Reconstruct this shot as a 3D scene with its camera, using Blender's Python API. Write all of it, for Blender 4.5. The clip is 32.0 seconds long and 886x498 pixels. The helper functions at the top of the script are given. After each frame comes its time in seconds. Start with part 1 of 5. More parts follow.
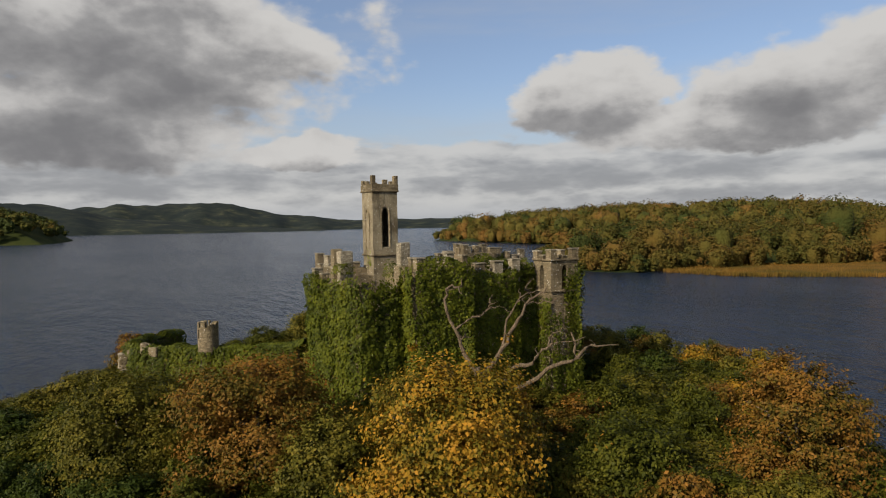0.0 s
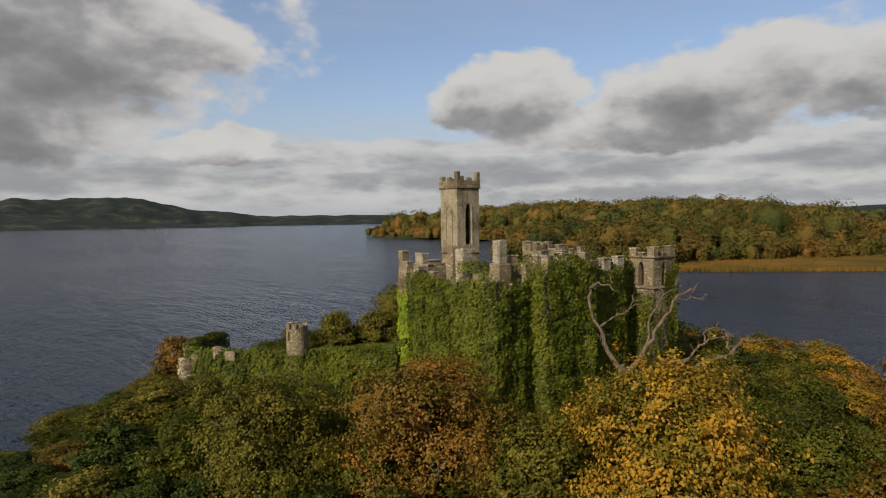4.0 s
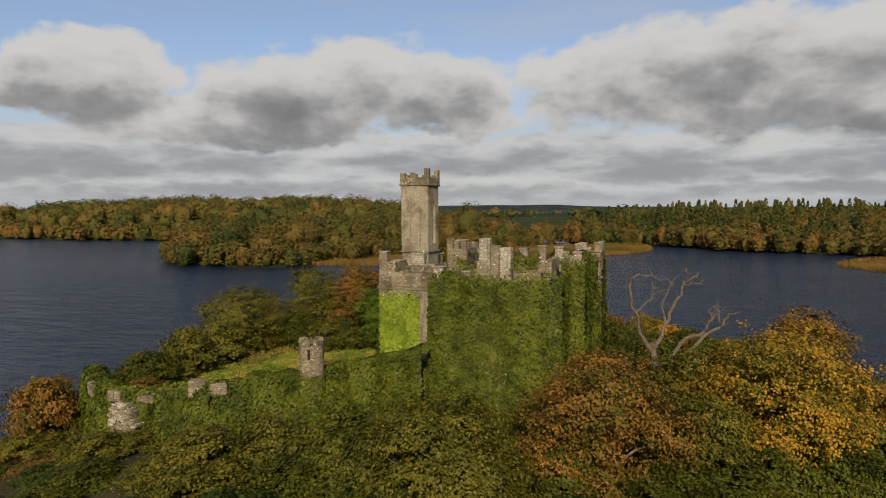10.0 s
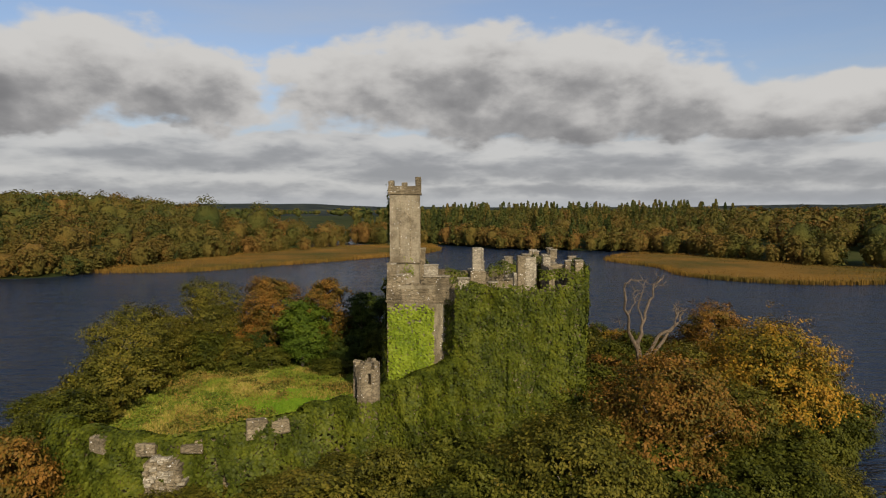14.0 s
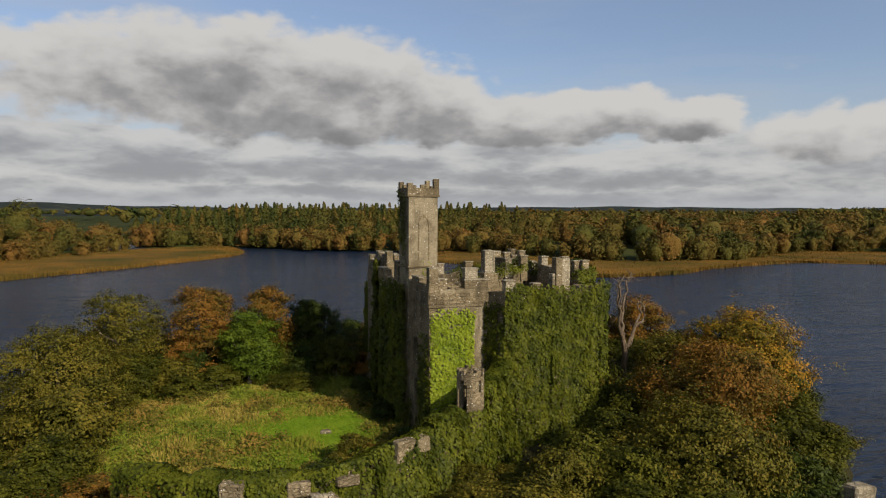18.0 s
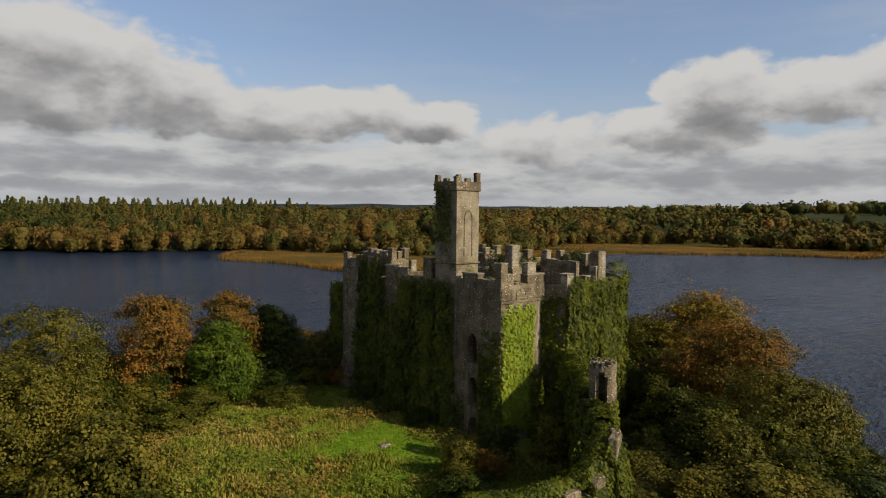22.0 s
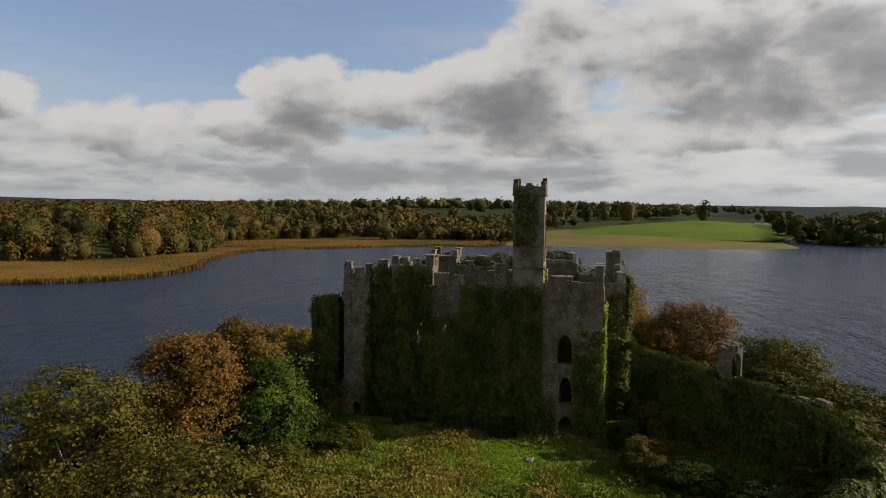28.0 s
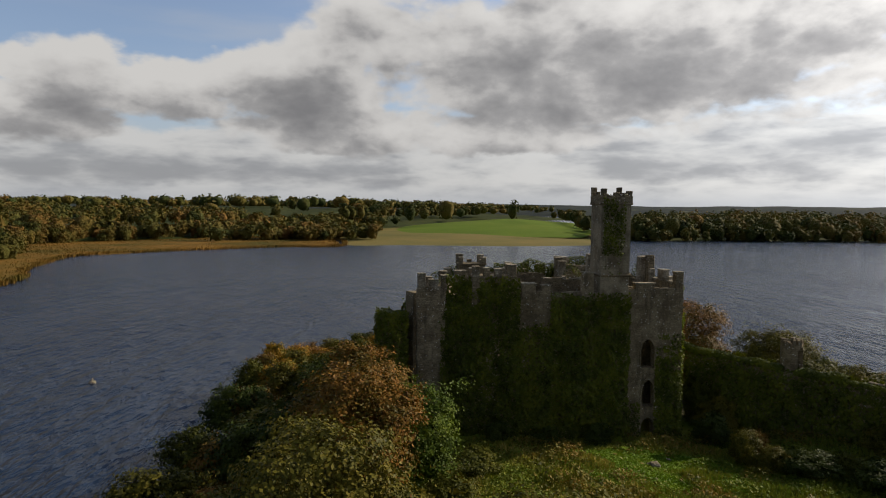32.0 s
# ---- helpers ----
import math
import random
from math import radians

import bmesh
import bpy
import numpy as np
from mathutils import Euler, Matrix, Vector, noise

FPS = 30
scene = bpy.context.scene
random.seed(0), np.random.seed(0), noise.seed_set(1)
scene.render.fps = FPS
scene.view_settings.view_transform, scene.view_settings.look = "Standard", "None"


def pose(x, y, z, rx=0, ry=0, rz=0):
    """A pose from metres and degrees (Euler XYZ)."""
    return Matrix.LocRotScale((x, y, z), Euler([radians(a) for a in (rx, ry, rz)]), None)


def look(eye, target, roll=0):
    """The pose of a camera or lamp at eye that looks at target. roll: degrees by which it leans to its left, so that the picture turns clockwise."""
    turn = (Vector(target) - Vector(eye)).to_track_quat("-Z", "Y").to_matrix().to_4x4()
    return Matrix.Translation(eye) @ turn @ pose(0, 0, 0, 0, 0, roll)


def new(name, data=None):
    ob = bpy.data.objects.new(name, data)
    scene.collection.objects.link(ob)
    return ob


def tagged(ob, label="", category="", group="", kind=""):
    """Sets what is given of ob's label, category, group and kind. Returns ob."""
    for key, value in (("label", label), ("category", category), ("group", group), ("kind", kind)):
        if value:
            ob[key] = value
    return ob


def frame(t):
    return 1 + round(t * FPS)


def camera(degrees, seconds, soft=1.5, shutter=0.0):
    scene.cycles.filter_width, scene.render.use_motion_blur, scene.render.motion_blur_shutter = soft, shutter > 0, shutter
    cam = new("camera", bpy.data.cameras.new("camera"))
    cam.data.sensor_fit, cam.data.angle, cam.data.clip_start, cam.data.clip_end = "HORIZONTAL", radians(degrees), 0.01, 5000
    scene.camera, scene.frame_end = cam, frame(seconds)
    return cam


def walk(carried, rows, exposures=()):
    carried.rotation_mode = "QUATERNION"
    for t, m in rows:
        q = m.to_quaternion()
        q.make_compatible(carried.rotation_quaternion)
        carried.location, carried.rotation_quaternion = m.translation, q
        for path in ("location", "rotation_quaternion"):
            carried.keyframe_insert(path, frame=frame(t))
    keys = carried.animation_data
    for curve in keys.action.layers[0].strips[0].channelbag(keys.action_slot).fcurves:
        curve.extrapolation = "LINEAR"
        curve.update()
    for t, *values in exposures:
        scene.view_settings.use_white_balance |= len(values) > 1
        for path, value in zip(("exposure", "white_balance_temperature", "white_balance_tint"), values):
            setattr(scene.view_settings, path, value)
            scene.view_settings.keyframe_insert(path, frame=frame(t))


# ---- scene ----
cam = camera(68.59, 32.0, soft=1.05)
PATH = [
    (0.0, 62.016, -24.002, 18.623, 87.836, 0.980, 61.683),
    (1.0, 61.085, -25.535, 18.658, 87.764, 0.944, 61.285),
    (2.0, 59.210, -28.549, 18.696, 87.714, 0.911, 60.403),
    (3.0, 56.491, -32.681, 18.777, 87.601, 0.854, 58.332),
    (3.5, 54.826, -34.883, 18.838, 87.530, 0.815, 56.712),
    (5.5, 46.209, -43.669, 18.928, 87.234, 0.561, 46.356),
    (6.0, 44.071, -45.610, 18.892, 87.189, 0.527, 43.319),
    (7.0, 39.769, -48.993, 18.774, 87.106, 0.451, 37.411),
    (8.0, 35.205, -51.924, 18.829, 87.039, 0.367, 31.818),
    (9.0, 30.366, -54.473, 19.054, 86.952, 0.323, 26.132),
    (10.0, 25.315, -56.417, 19.278, 86.900, 0.242, 20.374),
    (11.0, 20.035, -57.546, 19.492, 86.832, 0.170, 14.744),
    (12.0, 14.651, -58.464, 19.795, 86.795, 0.108, 9.321),
    (13.0, 9.271, -59.107, 20.041, 86.754, 0.032, 4.010),
    (14.0, 3.874, -59.434, 20.310, 86.775, -0.034, -1.093),
    (14.5, 1.159, -59.453, 20.460, 86.802, -0.065, -3.540),
    (16.5, -9.899, -57.290, 20.676, 86.832, -0.179, -12.816),
    (17.0, -12.646, -56.440, 20.594, 86.862, -0.201, -15.759),
    (18.0, -18.226, -54.458, 20.445, 86.892, -0.255, -21.618),
    (19.0, -23.752, -51.551, 20.292, 86.878, -0.314, -27.278),
    (20.0, -29.040, -47.731, 20.126, 86.830, -0.351, -32.840),
    (21.0, -33.765, -43.572, 20.103, 86.801, -0.397, -38.299),
    (22.0, -38.650, -39.284, 20.067, 86.770, -0.453, -43.364),
    (23.0, -43.496, -34.454, 19.999, 86.725, -0.492, -49.489),
    (24.0, -47.304, -29.136, 20.084, 86.716, -0.523, -55.414),
    (25.0, -50.486, -23.186, 20.111, 86.679, -0.497, -61.388),
    (25.5, -51.958, -19.975, 20.089, 86.643, -0.487, -64.312),
    (27.5, -55.644, -6.179, 20.513, 86.565, -0.492, -75.450),
    (28.0, -56.135, -2.857, 20.668, 86.522, -0.560, -78.132),
    (29.0, -56.576, 4.215, 20.959, 86.478, -0.643, -84.260),
    (30.0, -56.371, 11.134, 21.138, 86.464, -0.686, -89.883),
    (31.0, -55.748, 17.304, 21.225, 86.502, -0.681, -93.870),
    (32.0, -55.076, 22.124, 21.338, 86.516, -0.684, -95.637),
]
walk(cam, [(row[0], pose(*row[1:])) for row in PATH])

# ---- world, sun ----
SUN_AZ, SUN_EL = 19.0, 30.0          # degrees east of south, degrees up
sun_dir = Vector((math.sin(radians(SUN_AZ)) * math.cos(radians(SUN_EL)),
                  -math.cos(radians(SUN_AZ)) * math.cos(radians(SUN_EL)), math.sin(radians(SUN_EL))))
sun = new("sun", bpy.data.lights.new("sun", "SUN"))
sun.data.energy, sun.data.angle, sun.data.color = 5.0, radians(0.55), (1.0, 0.86, 0.66)
sun.matrix_world = look((0, 0, 0), -sun_dir)


class Nodes:
    """Small help to write node trees."""

    def __init__(self, tree):
        self.t = tree
        tree.nodes.clear()

    def add(self, kind, **values):
        n = self.t.nodes.new(kind)
        for key, v in values.items():
            if key == "inp":
                for k, w in v.items():
                    if isinstance(w, bpy.types.NodeSocket):
                        self.t.links.new(w, n.inputs[k])
                    else:
                        n.inputs[k].default_value = w
            else:
                setattr(n, key, v)
        return n

    def math(self, op, a, b=0.0, clamp=False):
        n = self.add("ShaderNodeMath", operation=op, use_clamp=clamp, inp={0: a, 1: b})
        return n.outputs[0]

    def mix(self, fac, a, b, blend="MIX"):
        n = self.add("ShaderNodeMix", data_type="RGBA", blend_type=blend, inp={0: fac, 6: a, 7: b})
        return n.outputs[2]

    def ramp(self, fac, stops):
        n = self.add("ShaderNodeValToRGB", inp={0: fac})
        el = n.color_ramp.elements
        while len(el) < len(stops):
            el.new(0.5)
        for e, (pos, col) in zip(el, stops):
            e.position = pos
            e.color = (*col, 1) if len(col) == 3 else col
        return n.outputs[0]

    def noise(self, vec, scale, detail=4.0, rough=0.55, **kw):
        return self.add("ShaderNodeTexNoise", inp={"Vector": vec, "Scale": scale, "Detail": detail, "Roughness": rough, **kw}).outputs[0]

    def smooth(self, v, lo, hi):
        n = self.add("ShaderNodeMapRange", interpolation_type="SMOOTHSTEP", inp={0: v, 1: lo, 2: hi, 3: 0.0, 4: 1.0})
        return n.outputs[0]


world = bpy.data.worlds.new("sky")
scene.world = world
world.use_nodes = True
W = Nodes(world.node_tree)
sky = W.add("ShaderNodeTexSky", sky_type="NISHITA", sun_disc=False, sun_elevation=radians(SUN_EL),
            sun_rotation=radians(180.0 - SUN_AZ), altitude=50.0, air_density=1.0, dust_density=1.0, ozone_density=1.0)
direction = W.add("ShaderNodeTexCoord").outputs["Generated"]
sep = W.add("ShaderNodeSeparateXYZ", inp={0: direction})
azimuth = W.math("ADD", W.math("DIVIDE", W.math("ARCTAN2", sep.outputs[0], sep.outputs[1]), 2 * math.pi), 0.5)
rise = W.math("MULTIPLY", W.math("ARCSINE", sep.outputs[2]), 180 / math.pi)

# the cumulus of the day: compass angle from north, height, half width, half height, in degrees
CUMULUS = [
    (-86, 14.2, 18.5, 6.4), (-91, 8.1, 12.5, 3.6), (-74, 6.0, 4.2, 1.5), (-49.2, 10.6, 5.6, 3.1), (-29.7, 10.2, 9.0, 4.4), (-36.0, 7.6, 11.5, 2.2),
    (-21.5, 9.7, 6.5, 3.7), (3.6, 10.1, 14.6, 5.0), (16.3, 9.0, 12.2, 3.6), (30.5, 8.1, 9.9, 2.4), (42.9, 7.3, 4.0, 2.1),
    (52.5, 6.1, 6.4, 2.6), (66.8, 9.7, 4.2, 3.2), (72.9, 8.8, 4.2, 2.5), (60.5, 6.4, 7.5, 2.3)]
CUMULUS += [(82.7, 10.3, 6.6, 3.6), (108.5, 12.6, 23.0, 7.4), (93.0, 6.4, 14.5, 2.2), (150, 16, 20, 5.0), (180, 22, 22, 7.0), (-180, 22, 22, 7.0), (-140, 17, 20, 5.5)]
# the lower, farther bands
BANDS = [(-88, 4.6, 15, 1.5), (-52, 4.9, 17, 1.5), (-15.6, 5.2, 13, 1.3), (6.0, 4.3, 16, 1.3), (33, 3.7, 13, 1.0), (70.6, 3.7, 22, 1.7), (117.8, 5.1, 11, 1.9), (-30, 2.5, 22, 0.8), (20, 2.2, 25, 0.7)]


def shifted(up_by, wide=0.0):
    return W.add("ShaderNodeVectorMath", operation="ADD", inp={0: direction, 1: (wide, 0.0, up_by)}).outputs[0]


def heap(vec, tall, size):
    """Heaps of cumulus: soft heaps with smaller and smaller ones on them."""
    flat = W.add("ShaderNodeMapping", inp={0: vec, 3: (size, size, size * tall)}).outputs[0]
    warp = W.add("ShaderNodeMix", data_type="VECTOR", inp={0: 0.15, 4: flat, 5: W.add("ShaderNodeTexNoise", inp={"Vector": flat, "Scale": 5.0, "Detail": 4.0}).outputs["Color"]}).outputs[1]
    v = W.math("ADD", W.math("MULTIPLY", W.noise(flat, 4.2, 8.0, 0.55), 0.78), 0.13)
    for scale, middle, weight in ((7.5, 0.45, 0.30), (19.0, 0.4, 0.13), (44.0, 0.4, 0.06)):
        cells = W.add("ShaderNodeTexVoronoi", feature="SMOOTH_F1", inp={"Vector": warp, "Scale": scale, "Smoothness": 0.5, "Randomness": 1.0}).outputs[0]
        v = W.math("ADD", v, W.math("MULTIPLY", W.math("SUBTRACT", middle, cells), weight))
    return v


def madd(a, b, c):
    return W.add("ShaderNodeMath", operation="MULTIPLY_ADD", inp={0: a, 1: b, 2: c}).outputs[0]


bearing = W.math("MULTIPLY", W.math("SUBTRACT", azimuth, 0.5), 360.0)
wobble = W.add("ShaderNodeSeparateColor", inp={0: W.add("ShaderNodeTexNoise", inp={"Vector": W.add("ShaderNodeMapping", inp={0: direction, 3: (1.0, 1.0, 2.2)}).outputs[0], "Scale": 6.0, "Detail": 5.0, "Roughness": 0.6}).outputs["Color"]})
bearing = madd(W.math("SUBTRACT", wobble.outputs[0], 0.5), 9.0, bearing)
level = madd(W.math("SUBTRACT", wobble.outputs[1], 0.5), 3.4, rise)


def mass(places, up_by):
    """How deep inside the clouds a direction lies: 1 in their middles, 0 at their outlines; flat below."""
    best = 9.0
    for a, e, w, h in places:
        du = madd(bearing, 1.0 / w, -a / w)
        dv = madd(level, 1.0 / h, (up_by - e) / h)
        dv = W.math("MAXIMUM", dv, W.math("MULTIPLY", dv, -1.35))
        best = W.add("ShaderNodeMath", operation="SMOOTH_MIN", inp={0: best, 1: madd(dv, dv, W.math("MULTIPLY", du, du)), 2: 0.5}).outputs[0]
    return W.math("MAXIMUM", W.math("SUBTRACT", 1.0, best), -3.0)


# the main heaps, flat-based, white-topped
bank, bank_above = heap(direction, 1.7, 1.25), heap(shifted(0.03), 1.7, 1.25)
solid = madd(W.math("SUBTRACT", bank, 0.47), 4.2, mass(CUMULUS, 0.0))
solid_above = madd(W.math("SUBTRACT", bank_above, 0.5), 4.0, mass(CUMULUS, 2.0))
high = W.math("MULTIPLY", W.smooth(rise, 24.0, 40.0), W.smooth(bank, 0.46, 0.66))
cover = W.math("MAXIMUM", W.smooth(solid, -0.55, 0.15), W.math("MULTIPLY", high, 0.15))
fluff = W.noise(W.add("ShaderNodeMapping", inp={0: direction, 3: (1.0, 1.0, 1.8)}).outputs[0], 9.0, 6.0, 0.62)
shade = W.smooth(madd(W.math("SUBTRACT", fluff, 0.5), 1.6, solid_above), -0.75, 1.75)
cumulus = W.ramp(shade, [(0.0, (0.67, 0.655, 0.635)), (0.30, (0.545, 0.532, 0.52)), (0.62, (0.35, 0.344, 0.345)), (1.0, (0.215, 0.213, 0.22))])
# a lower, farther row of small clouds
row, row_above = heap(direction, 3.6, 1.7), heap(shifted(0.014), 3.6, 1.7)
filled = W.math("MULTIPLY", W.math("SUBTRACT", 1.0, W.smooth(level, 4.0, 9.5)), 2.6)
far = W.math("ADD", W.math("MAXIMUM", mass(BANDS, 0.0), -1.6), madd(W.math("SUBTRACT", row, 0.5), 4.5, filled))
row_cover = W.smooth(far, -0.9, 0.5)
row_shade = W.smooth(madd(W.math("SUBTRACT", row_above, 0.48), 7.0, W.math("MAXIMUM", mass(BANDS, 0.8), -1.0)), -1.7, 1.6)
row_tone = W.ramp(row_shade, [(0.0, (0.64, 0.63, 0.615)), (0.4, (0.52, 0.517, 0.515)), (0.75, (0.395, 0.395, 0.405)), (1.0, (0.32, 0.322, 0.335))])
low = W.add("ShaderNodeMapping", inp={0: direction, 3: (1.0, 1.0, 6.5)}).outputs[0]
blue = W.mix(1.0, sky.outputs[0], (0.118, 0.122, 0.135, 1), "MULTIPLY")
blue = W.mix(0.16, blue, (0.50, 0.53, 0.58, 1))
blue = W.mix(W.math("MULTIPLY", W.smooth(W.noise(low, 1.6, 5.0), 0.42, 0.75), 0.45), blue, (0.52, 0.53, 0.55, 1))
blue = W.mix(W.math("MULTIPLY", W.math("SUBTRACT", 1.0, W.smooth(rise, 3.0, 13.0)), 0.6), blue, (0.48, 0.515, 0.56, 1))
deep = W.math("SUBTRACT", 1.0, W.math("MULTIPLY", W.smooth(rise, 22.0, 55.0), 0.4))
blue = W.mix(1.0, blue, W.add("ShaderNodeCombineColor", inp={0: deep, 1: deep, 2: deep}).outputs[0], "MULTIPLY")
clouds = W.mix(W.math("MULTIPLY", row_cover, 0.9), blue, row_tone)
clouds = W.mix(cover, clouds, cumulus)
clouds = W.mix(W.math("SUBTRACT", 1.0, W.smooth(rise, -0.5, 2.6)), clouds, (0.43, 0.45, 0.485, 1))
sunward = W.add("ShaderNodeVectorMath", operation="DOT_PRODUCT", inp={0: direction, 1: sun_dir}).outputs["Value"]
glow = W.math("MULTIPLY", W.math("POWER", W.math("MAXIMUM", sunward, 0.0), 4.0), 1.7)
glow = W.math("ADD", glow, 1.0)
clouds = W.mix(1.0, clouds, W.add("ShaderNodeCombineColor", inp={0: glow, 1: glow, 2: glow}).outputs[0], "MULTIPLY")
bg = W.add("ShaderNodeBackground", inp={"Color": clouds, "Strength": 0.90})
W.add("ShaderNodeOutputWorld", inp={0: bg.outputs[0]})


# ---- materials ----
def material(name):
    m = bpy.data.materials.new(name)
    m.use_nodes = True
    return m, Nodes(m.node_tree)


def finish(n, color, rough=0.9, bump=None, strength=0.5, distance=0.03, spec=0.3, **kw):
    inp = {"Base Color": color, "Roughness": rough, "Specular IOR Level": spec, **kw}
    b = n.add("ShaderNodeBsdfPrincipled", inp=inp)
    if bump is not None:
        b2 = n.add("ShaderNodeBump", inp={"Height": bump, "Strength": strength, "Distance": distance})
        n.t.links.new(b2.outputs[0], b.inputs["Normal"])
    n.add("ShaderNodeOutputMaterial", inp={0: b.outputs[0]})
    return b


def stone_material(name, light, dark, lichen=0.53, rows=0.15, coarse=0.75):
    """Rubble masonry: courses of stones, damp stains, black growth and white lichen."""
    m, n = material(name)
    pos = n.add("ShaderNodeNewGeometry").outputs["Position"]
    rnd = n.add("ShaderNodeObjectInfo").outputs["Random"]
    warped = n.add("ShaderNodeMix", data_type="VECTOR", inp={0: 0.12, 4: pos, 5: n.add("ShaderNodeTexNoise", inp={"Vector": pos, "Scale": 1.6}).outputs["Color"]}).outputs[1]
    flatz = n.add("ShaderNodeMapping", inp={0: warped, 3: (3.0, 3.0, 1.0 / rows)}).outputs[0]
    vor = n.add("ShaderNodeTexVoronoi", feature="F1", inp={"Vector": flatz, "Scale": 1.0, "Randomness": 0.8})
    edge = n.add("ShaderNodeTexVoronoi", feature="DISTANCE_TO_EDGE", inp={"Vector": flatz, "Scale": 1.0, "Randomness": 0.8}).outputs[0]
    grain = n.noise(pos, 7.0, 6.0, 0.7)
    big = n.noise(pos, 0.55, 5.0, 0.65)
    tall = n.noise(n.add("ShaderNodeMapping", inp={0: pos, 3: (1.6, 1.6, 0.22)}).outputs[0], 1.0, 4.0, 0.6)
    tone = n.mix(n.math("MULTIPLY", n.add("ShaderNodeSeparateColor", inp={0: vor.outputs["Color"]}).outputs[0], coarse), light, dark)
    tone = n.mix(n.math("MULTIPLY", rnd, 0.35), tone, dark)
    tone = n.mix(n.math("MULTIPLY", n.smooth(big, 0.42, 0.66), 0.8), tone, (0.10, 0.078, 0.045, 1))
    tone = n.mix(n.math("MULTIPLY", n.smooth(tall, 0.52, 0.72), 0.65), tone, (0.05, 0.042, 0.028, 1))
    tone = n.mix(n.math("MULTIPLY", n.smooth(grain, 0.42, 0.78), 0.25 + 0.25 * coarse), tone, (0.045, 0.038, 0.025, 1))
    joint = n.smooth(edge, 0.0, 0.12)
    tone = n.mix(n.math("ADD", 1 - 0.6 * coarse, n.math("MULTIPLY", joint, 0.6 * coarse)), (0.05, 0.042, 0.028, 1), tone)
    spots = n.add("ShaderNodeTexVoronoi", feature="F1", inp={"Vector": pos, "Scale": 3.6, "Randomness": 1.0}).outputs[0]
    spot = n.math("MULTIPLY", n.math("SUBTRACT", 1.0, n.smooth(n.math("ADD", spots, n.math("MULTIPLY", grain, 0.3)), 0.22, 0.36)), n.smooth(n.noise(pos, 0.9, 3.0), lichen - 0.12, lichen))
    tone = n.mix(spot, tone, (0.70, 0.68, 0.61, 1))
    high = n.math("ADD", n.math("MULTIPLY", joint, 0.7 * coarse), n.math("MULTIPLY", grain, 0.7))
    finish(n, tone, 0.95, high, 0.9, 0.07, 0.1)
    return m


def leaf_material(name, colours, rough=0.55, tint="", scale=0.35, trans=0.17, lumps=0.0):
    """Leaves: hue by the leaf, by the bough and, where given, by the tree."""
    m, n = material(name)
    geo = n.add("ShaderNodeNewGeometry")
    obj = n.add("ShaderNodeObjectInfo")
    bough = n.noise(geo.outputs["Position"], scale, 3.0, 0.6)
    f = n.math("ADD", n.math("MULTIPLY", geo.outputs["Random Per Island"], 0.45), n.math("MULTIPLY", n.smooth(bough, 0.3, 0.7), 0.55))
    if tint:
        f = n.math("ADD", n.math("MULTIPLY", f, 0.42), n.math("MULTIPLY", n.add("ShaderNodeAttribute", attribute_name=tint).outputs["Fac"], 0.62))
    step = 1.0 / (len(colours) - 1)
    col = n.ramp(f, [(i * step, (c[0] * 1.30, c[1] * 1.22, c[2] * 1.30)) for i, c in enumerate(colours)])
    b = n.add("ShaderNodeBsdfPrincipled", inp={"Base Color": col, "Roughness": rough, "Specular IOR Level": 0.08})
    if lumps:
        rough_up = n.add("ShaderNodeBump", inp={"Height": n.noise(geo.outputs["Position"], 0.7, 5.0, 0.7), "Strength": 1.0, "Distance": lumps})
        n.t.links.new(rough_up.outputs[0], b.inputs["Normal"])
    tr = n.add("ShaderNodeBsdfTranslucent", inp={"Color": n.mix(0.5, col, (0.9, 0.9, 0.3, 1), "MULTIPLY")})
    mx = n.add("ShaderNodeMixShader", inp={0: trans, 1: b.outputs[0], 2: tr.outputs[0]})
    n.add("ShaderNodeOutputMaterial", inp={0: mx.outputs[0]})
    return m


def bark_material(name, a, b):
    m, n = material(name)
    pos = n.add("ShaderNodeNewGeometry").outputs["Position"]
    streak = n.noise(n.add("ShaderNodeMapping", inp={0: pos, 3: (6, 6, 1.2)}).outputs[0], 2.0, 6.0, 0.7)
    finish(n, n.mix(n.smooth(streak, 0.3, 0.7), a, b), 0.9, streak, 0.8, 0.05)
    return m


STONE = stone_material("weathered_limestone", (0.31, 0.25, 0.155, 1), (0.16, 0.125, 0.072, 1))
STONE_PALE = stone_material("lichened_limestone", (0.44, 0.385, 0.28, 1), (0.22, 0.185, 0.122, 1), 0.44)
STONE_SMOOTH = stone_material("worn_limestone_ashlar", (0.30, 0.255, 0.17, 1), (0.19, 0.155, 0.096, 1), 0.54, 0.24, 0.35)
IVY = leaf_material("ivy_leaf", [(0.015, 0.022, 0.003), (0.038, 0.050, 0.005), (0.068, 0.082, 0.007), (0.102, 0.110, 0.010)], 0.5, scale=0.5, trans=0.21)
IVY_BRIGHT = leaf_material("young_ivy_leaf", [(0.075, 0.115, 0.008), (0.135, 0.185, 0.012), (0.185, 0.235, 0.018)], 0.45, scale=0.5, trans=0.2)
